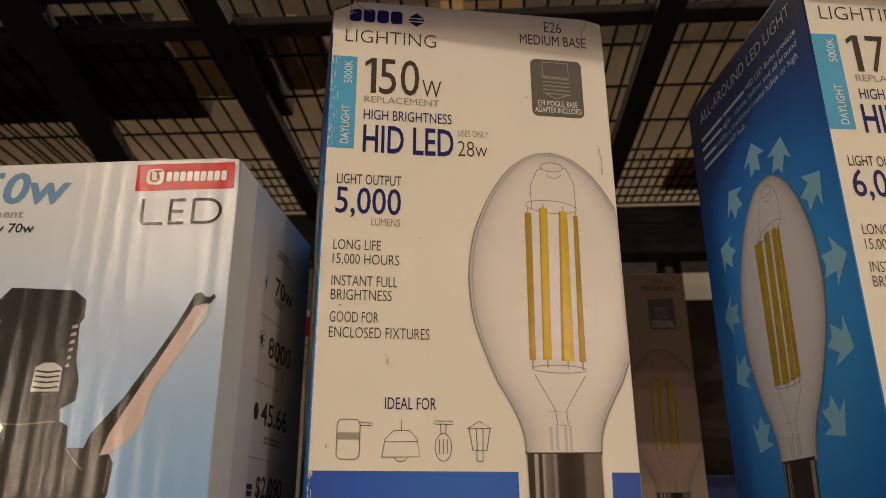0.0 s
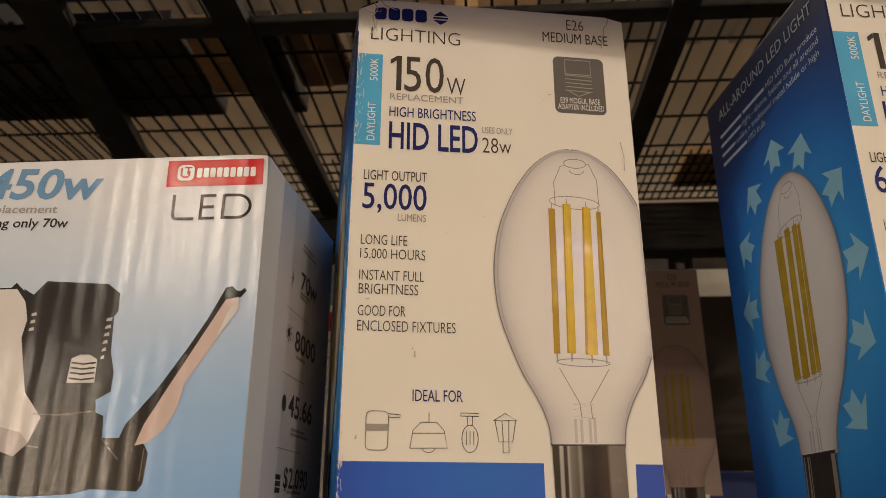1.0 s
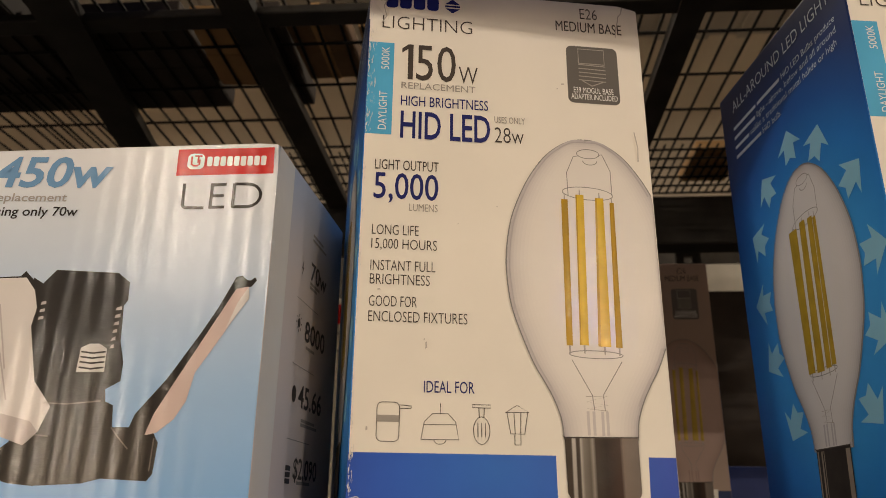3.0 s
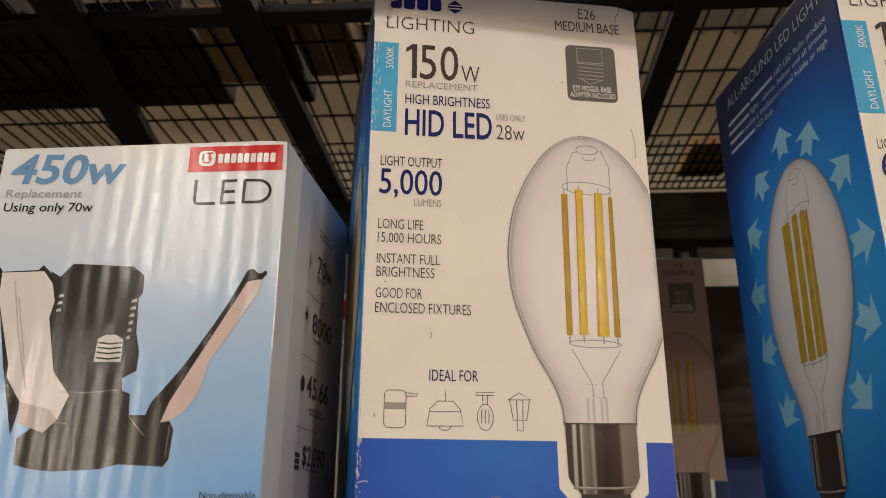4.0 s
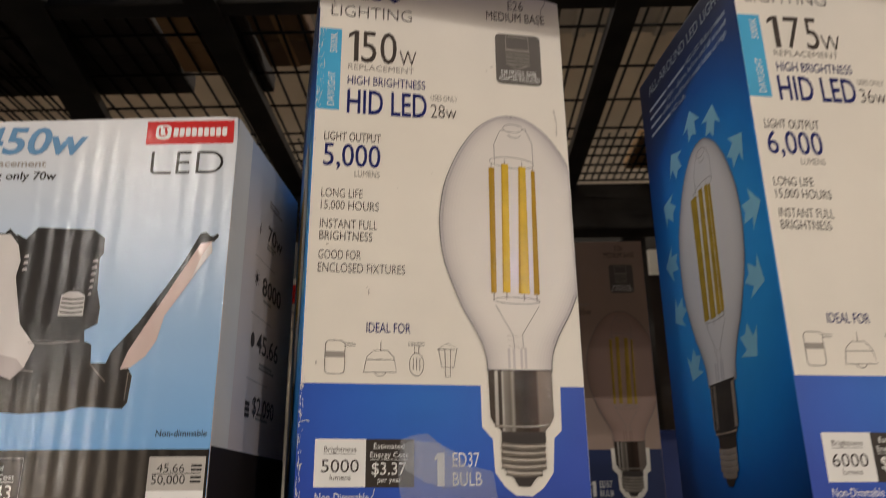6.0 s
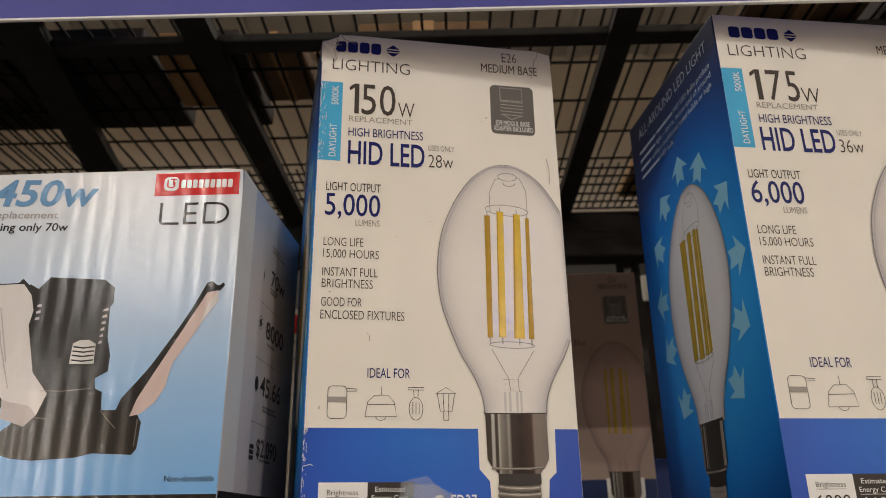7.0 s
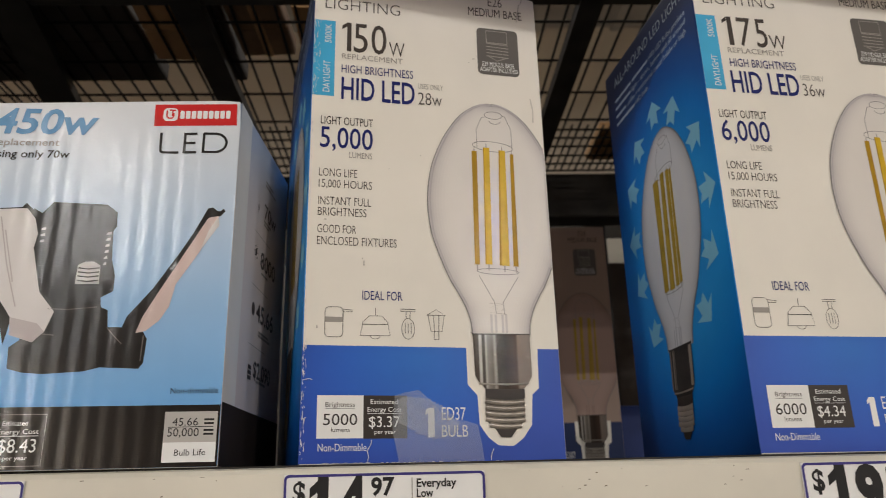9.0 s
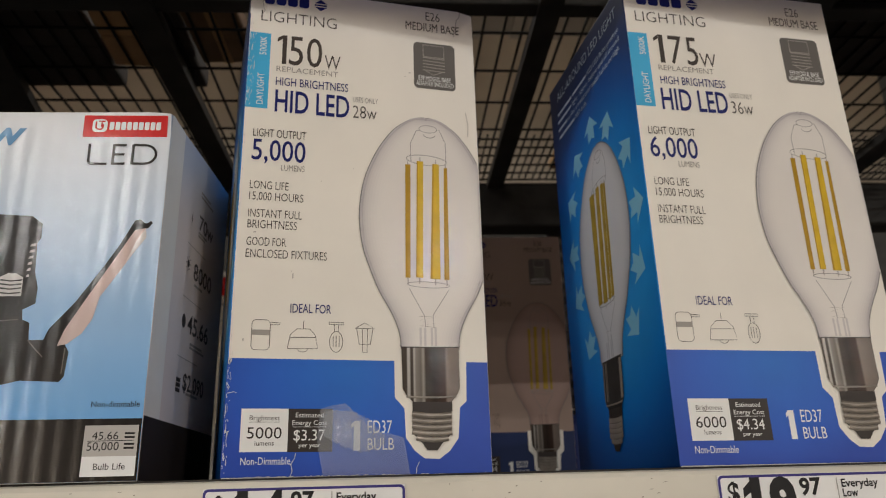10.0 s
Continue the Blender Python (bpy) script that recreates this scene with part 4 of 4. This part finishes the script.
ink("rule", lf, WHT2, strokes=[[(0.0150, 0.0149), (0.0326, 0.0149)]], layer=2, width=0.0003)
text("cost_figure", lf, "$8.43", 0.0160, 0.0322, 0.0078, 0.0058, WHT2)
text("per_year", lf, "per year", 0.0187, 0.0291, 0.0046, 0.0018, WHT2)
ink("white_panel", lf, WHT2, [rect(-0.0140, 0.0104, 0.0020, 0.0243)], layer=2)
# pictured lamp: heat sink, hub, two arms with diffusers, screw base
pic = new("lamp_picture")
pic.parent = lamp_box
lf.root = pic
ink("heat_sink", lf, FIX, [[(0.0155, 0.1235), (0.0198, 0.1210), (0.0244, 0.1268), (0.0500, 0.1256), (0.0552, 0.1216), (0.0556, 0.1142), (0.0542, 0.1117), (0.0551, 0.0973), (0.0574, 0.0891), (0.0574, 0.0815), (0.0520, 0.0784), (0.0527, 0.0737), (0.0560, 0.0722),
                            (0.0568, 0.0640), (0.0632, 0.0640), (0.0730, 0.0620), (0.0752, 0.0584), (0.0746, 0.0470), (0.0727, 0.0444), (0.0554, 0.0452), (0.0480, 0.0434), (0.0300, 0.0424), (0.0210, 0.0432), (0.0145, 0.0450), (0.0138, 0.0548), (0.0181, 0.0582), (0.0200, 0.0700), (0.0170, 0.1000)][::-1]], layer=1)
for k in range(6):
    z = 0.1098 - 0.0031 * k
    ink("sink_slot", lf, LENSDARK, [[(0.0512, z), (0.0538 - 0.0002 * k, z + 0.0003), (0.0536 - 0.0002 * k, z + 0.0018), (0.0516, z + 0.0012)]], layer=2)
for z in (0.1120, 0.1089, 0.1058):
    ink("sink_slot", lf, LENSDARK, [[(0.0205, z), (0.0226, z + 0.0003), (0.0224, z + 0.0016), (0.0207, z + 0.0012)]], layer=2)
ink("sink_ribs", lf, FIXLIGHT, strokes=[[(0.0285, 0.0730), (0.0380, 0.0726), (0.0510, 0.0738)], [(0.0275, 0.0610), (0.0330, 0.0604)], [(0.0565, 0.0640), (0.0600, 0.0600), (0.0640, 0.0560)], [(0.0735, 0.0600), (0.0732, 0.0480)]], layer=2, width=0.0005)
ink("screw_base", lf, SCREW2, [[(0.0394, 0.0850), (0.0398, 0.0945), (0.0430, 0.0962), (0.0470, 0.0962), (0.0502, 0.0943), (0.0505, 0.0850)][::-1]], layer=2)
ink("screw_tip", lf, FIX, [[(0.0432, 0.0962), (0.0440, 0.0972), (0.0462, 0.0972), (0.0470, 0.0962)][::-1]], layer=2)
ink("thread_line", lf, FIX, strokes=[[(0.0402, z), (0.0450, z - 0.0006), (0.0500, z)] for z in (0.0930, 0.0910, 0.0890, 0.0868)], layer=3, width=0.0007)
ink("arm_housing", lf, FIX, [[(-0.0074, 0.1262), (-0.0050, 0.1232), (0.0100, 0.1240), (0.0118, 0.1262), (0.0160, 0.1222), (0.0172, 0.1150), (0.0165, 0.0900), (0.0110, 0.0560), (0.0030, 0.0830), (-0.0060, 0.1180)][::-1]], layer=1.5)
ink("diffuser", lf, LENS, [[(-0.0052, 0.1228), (0.0126, 0.1234), (0.0170, 0.1180), (0.0192, 0.1105), (0.0182, 0.1032), (0.0238, 0.0812), (0.0318, 0.0716), (0.0286, 0.0620), (0.0238, 0.0570), (0.0132, 0.0606), (0.0124, 0.0690), (0.0052, 0.0790), (0.0050, 0.0838), (-0.0045, 0.1120)][::-1]], layer=2)
ink("diffuser_shade", lf, LENSDARK, [[(0.0132, 0.0606), (0.0124, 0.0690), (0.0250, 0.0660), (0.0286, 0.0620), (0.0238, 0.0570)]], layer=3)
ink("diffuser_shade", lf, LENSDARK, strokes=[[(0.0010, 0.1190), (0.0070, 0.0950), (0.0140, 0.0740)], [(0.0040, 0.1120), (0.0110, 0.0860)]], layer=3, width=0.0006)
ink("raised_arm", lf, FIX, [[(0.0633, 0.0640), (0.0650, 0.0690), (0.0756, 0.0826), (0.0860, 0.0995), (0.0925, 0.1110), (0.0985, 0.1240), (0.1010, 0.1246), (0.1030, 0.1228), (0.1045, 0.1226), (0.1062, 0.1240), (0.1070, 0.1226), (0.1050, 0.1200), (0.0985, 0.1180), (0.0930, 0.1060), (0.0830, 0.0880), (0.0740, 0.0720), (0.0700, 0.0612)][::-1]], layer=1.5)
ink("raised_diffuser", lf, PINKLENS, [[(0.0697, 0.0611), (0.0722, 0.0690), (0.0780, 0.0800), (0.0850, 0.0930), (0.0920, 0.1060), (0.0990, 0.1190), (0.1040, 0.1200), (0.1046, 0.1150), (0.1000, 0.1080), (0.0930, 0.0960), (0.0862, 0.0850), (0.0840, 0.0740), (0.0800, 0.0670), (0.0740, 0.0620)]], layer=2)
ink("raised_diffuser_edge", lf, LENS, [[(0.1000, 0.1130), (0.1040, 0.1200), (0.1046, 0.1150), (0.1000, 0.1080), (0.0960, 0.1015)][::-1]], layer=3)
lf.root = lamp_box
# right side of the carton
sf = Face(lamp_box, (W2, 0, 0), (SK / D2, 1, 0), (1, -SK / D2, 0))
ink("black_band", sf, BLACKINK, [rect(0.0004, 0.1112, 0.0003, 0.0290)], layer=1)
for body, u0, u1, z, cap in (("70w", 0.0560, 0.0835, 0.1405, 0.0086), ("8000", 0.0530, 0.0870, 0.1098, 0.0094), ("45.66", 0.0500, 0.0878, 0.0790, 0.0098), ("$2,090", 0.0500, 0.0866, 0.0480, 0.0086)):
    text("side_figure", sf, body, u0, u1, z, cap, INKSIDE, weight=0.014)
ink("bolt_icon", sf, INKSIDE, [[(0.0425, 0.1380), (0.0446, 0.1424), (0.0434, 0.1424), (0.0440, 0.1464), (0.0418, 0.1416), (0.0430, 0.1416)]], layer=2)
ink("sun_icon", sf, INKSIDE, [ring(0.0433, 0.1157, 0.0019, 0.0022, 12)], strokes=[[(0.0433 + 0.0028 * math.cos(a), 0.1157 + 0.0030 * math.sin(a)), (0.0433 + 0.0040 * math.cos(a), 0.1157 + 0.0042 * math.sin(a))] for a in [k * math.pi / 4 for k in range(8)]], layer=2, width=0.0007)
ink("clock_icon", sf, INKSIDE, [ring(0.0435, 0.0836, 0.0030, 0.0038, 14)], layer=2)
for k in range(3):
    ink("sheet_icon", sf, INKSIDE, [rect(0.0392, 0.0458, 0.0455 + k * 0.0027, 0.0476 + k * 0.0027)], layer=2)
ink("side_edge", sf, WHITEINK, [[(0.0004, 0.0290), (0.0205, 0.0290), (0.0215, 0.1835), (0.0004, 0.1840)]], layer=1)
for z in (0.1268, 0.0966, 0.0640):
    ink("side_rule", sf, GRY2, strokes=[[(0.0381, z), (0.0720, z)]], layer=2, width=0.0004)
for z, l in ((0.1625, 0.018), (0.1600, 0.024), (0.1378, 0.016), (0.1358, 0.012), (0.1062, 0.014), (0.0728, 0.022), (0.0708, 0.026), (0.0456, 0.02)):
    ink("side_print", sf, GRY2, [rect(0.0560, 0.0560 + l, z, z + 0.0014)], layer=2)

# ---- price tags on the front beam ----


def price_tag(x0, x1, dollars, cents, label):
    root = tagged(new("price_tag"), label, "price tag", "shelf price tags")
    root.location = (x0, FRONT, 1.4470)
    f = Face(root, (0, -0.0010, 0), (1, 0, 0), (0, -1, 0))
    w, h = x1 - x0, 0.034
    bm = bmesh.new()
    add_box(bm, 0, w, -0.0010, -0.0002, -h, 0)
    part("card", bm, TAGWHITE, root)
    outer, inner = rounded(0.0, w, -h, 0.0, 0.0022), rounded(0.0011, w - 0.0011, -h + 0.0011, -0.0011, 0.0014)
    bm = bmesh.new()
    a = [bm.verts.new(f.at(u, z, 2)) for u, z in outer]
    b = [bm.verts.new(f.at(u, z, 2)) for u, z in inner]
    for i in range(len(a)):
        j = (i + 1) % len(a)
        bm.faces.new((a[i], a[j], b[j], b[i]))
    part("border", bm, TAGBORDER, root, "dark violet border")
    if dollars:
        text("dollar_sign", f, "$", 0.0040, 0.0094, -0.0118, 0.0086, TAGBLACK, weight=0.03)
        for digit, u0, u1 in zip(dollars, (0.0146, 0.0232), (0.0194, 0.0356)):
            text("price_digit", f, digit, u0, u1, -0.0232, 0.0206, TAGBLACK, weight=0.05)
        ink("digit_flag", f, TAGBLACK, [[(0.0148, -0.0026), (0.0112, -0.0058), (0.0112, -0.0100), (0.0148, -0.0074)]], layer=2)
        text("cents_figure", f, cents, 0.0378, 0.0480, -0.0092, 0.0071, TAGBLACK, weight=0.03)
        ink("divider", f, PALEINK, strokes=[[(0.0557, -0.0022), (0.0557, -0.0300)]], layer=2, width=0.0004)
    text("offer_words", f, "Everyday", w - 0.0300, w - 0.0126, -0.0062, 0.0034, TAGBLACK, weight=0.02)
    text("offer_words", f, "Low", w - 0.0300, w - 0.0228, -0.0104, 0.0034, TAGBLACK, weight=0.02)
    text("offer_words", f, "Price", w - 0.0300, w - 0.0200, -0.0146, 0.0034, TAGBLACK, weight=0.02)
    return root


price_tag(-0.0583, 0.0294, "14", "97", "white price tag with violet border on the cream beam")
price_tag(0.1713, 0.2590, "19", "97", "white price tag with violet border on the cream beam")
price_tag(-0.2573, -0.1696, "", "", "white price tag with violet border and curling plastic cover")
# scuffs on the beam
bf = Face(rack, (0, FRONT, 0), (1, 0, 0), (0, -1, 0))
rnd = random.Random(9)
marks = []
for k in range(44):
    u, z = rnd.uniform(-0.24, 0.3), rnd.uniform(1.438, 1.4468)
    a, b = rnd.uniform(0.0002, 0.0022), rnd.uniform(0.0002, 0.0006)
    marks.append([(u, z), (u + a, z + b * 0.3), (u + a * 0.8, z + b), (u + a * 0.2, z + b * 0.8)])
ink("scuff_marks", bf, GRIME, marks, layer=0.6)

# ---- things behind and above ----


def plain_carton(name, x0, x1, y0, y1, z0, z1, material, label, tape=None, rz=0.0):
    root = tagged(new(name), label, "carton")
    root.matrix_world = pose((x0 + x1) / 2, (y0 + y1) / 2, z0, 0, 0, rz)
    hx, hy, h = (x1 - x0) / 2, (y1 - y0) / 2, z1 - z0
    part("body", box_bm(-hx, hx, -hy, hy, 0.0016, h, bevel=0.002), material, root)
    for y0, y1 in ((-hy + 0.001, -0.001), (0.001, hy - 0.001)):
        part("bottom_flap", box_bm(-hx + 0.001, hx - 0.001, y0, y1, 0.0, 0.0018), material, root)
    if tape:
        part("tape_strip", box_bm(-hx * 0.16, hx * 0.16, -hy - 0.0008, hy + 0.0008, -0.0006 if z0 > 1.9 else 0.001, h + 0.0008), tape, root)
    return root


TOP = DECK + 0.0056
ON_DECK = [(-0.492, -0.328, 0.618, 0.800, 2.00, DARKBOX, "flat dark printed carton lying on the wire deck", 0),
           (-0.322, -0.272, 0.622, 0.750, 1.995, TANBOX, "flat tan cardboard carton lying on the wire deck", 3),
           (-0.268, -0.222, 0.625, 0.800, 2.00, DARKBOX, "narrow dark carton standing on the wire deck", 0),
           (-0.216, -0.150, 0.630, 0.740, 1.998, BROWNBOX, "brown cardboard carton standing on the wire deck", -2),
           (-0.140, -0.095, 0.640, 0.735, 1.995, TANBOX, "small tan cardboard carton standing on the wire deck", 0),
           (-0.086, 0.060, 0.620, 0.790, 2.00, BROWNBOX, "wide flat brown cardboard carton lying on the wire deck", 0),
           (-0.430, -0.318, 0.430, 0.572, 2.16, NAVYBOX, "navy printed carton standing on the wire deck", 0),
           (-1.000, -0.500, 0.440, 0.800, 2.03, DARKBOX, "large dark carton standing on the wire deck", 0),
           (-0.495, -0.440, 0.430, 0.570, 2.20, DARKBOX, "dark carton at the front of the wire deck", 0),
           (0.330, 0.460, 0.560, 0.700, 1.99, BROWNBOX, "brown cardboard carton beside a channel of the deck", 0),
           (0.480, 0.760, 0.420, 0.760, 2.25, DARKBOX, "large dark carton at the end of the deck", 0),
           (0.290, 0.360, 0.950, 1.060, 1.99, TANBOX, "tan cardboard carton at the back of the wire deck", 0)]
for x0, x1, y0, y1, z1, m, label, turn in ON_DECK:
    plain_carton("stock_carton", x0, x1, y0, y1, TOP, z1, m, label, TANBOX if m is BROWNBOX else None, turn)
# the rack that stands back to back with this one
rear = tagged(new("rear_rack"), "dark steel rack standing behind, with stock", "rack")
for z in (1.05, 1.44):
    part("shelf_board", box_bm(-1.6, 1.6, 1.24, 1.95, z - 0.03, z), STEEL, rear)
part("rear_panel", box_bm(-1.6, 1.6, 1.95, 1.97, 0.0, 2.20), STEEL, rear)
for px in (-1.63, 1.63):
    for py in (1.27, 1.92):
        part("upright", box_bm(px - 0.03, px + 0.03, py - 0.03, py + 0.03, 0.0, 3.0), STEEL, rear)
REAR = [(-0.62, -0.36, 1.30, 1.50, 1.74, DARKBOX, "dark carton on the rear rack"), (-0.34, -0.12, 1.30, 1.52, 1.80, BROWNBOX, "brown carton on the rear rack"), (-0.10, 0.14, 1.32, 1.55, 1.72, DARKBOX, "dark carton on the rear rack"),
        (0.155, 0.262, 1.30, 1.46, 1.86, DARKBOX, "tall dark carton on the rear rack"), (0.268, 0.335, 1.34, 1.44, 1.66, BROWNBOX, "small brown carton on the rear rack"), (0.338, 0.372, 1.30, 1.40, 1.60, PALEBOX, "small pale carton on the rear rack"),
        (0.390, 0.56, 1.36, 1.55, 1.885, DARKBOX, "tall dark carton on the rear rack"), (0.57, 0.80, 1.32, 1.50, 1.75, BROWNBOX, "brown carton on the rear rack")]
for x0, x1, y0, y1, z1, m, label in REAR:
    plain_carton("stock_carton", x0, x1, y0, y1, 1.44, z1, m, label, TANBOX if m is BROWNBOX else None)
plain_carton("stock_carton", 0.400, 0.480, 1.38, 1.48, 1.8855, 1.945, PALEBOX, "small pale carton lying on a dark carton")
plain_carton("stock_carton", 0.228, 0.268, 0.93, 1.02, SHELF, 1.545, BROWNBOX, "small brown carton deep in the shelf")
plain_carton("stock_carton", 0.236, 0.290, 0.80, 0.90, SHELF, 1.535, NAVYBOX, "small navy carton deep in the shelf")
g = plain_carton("stock_carton", -0.262, -0.181, 0.90, 1.02, SHELF, 1.748, PALEBOX, "white and red carton deep in the shelf")
gf = Face(g, (-0.0405, -0.06, 0), (1, 0, 0), (0, -1, 0))
ink("red_panel", gf, RED, [rect(0.002, 0.079, 0.262, 0.288)], layer=2)
ink("grey_line", gf, GRY2, [rect(0.002, 0.079, 0.248, 0.252), rect(0.002, 0.079, 0.226, 0.229)], layer=2)
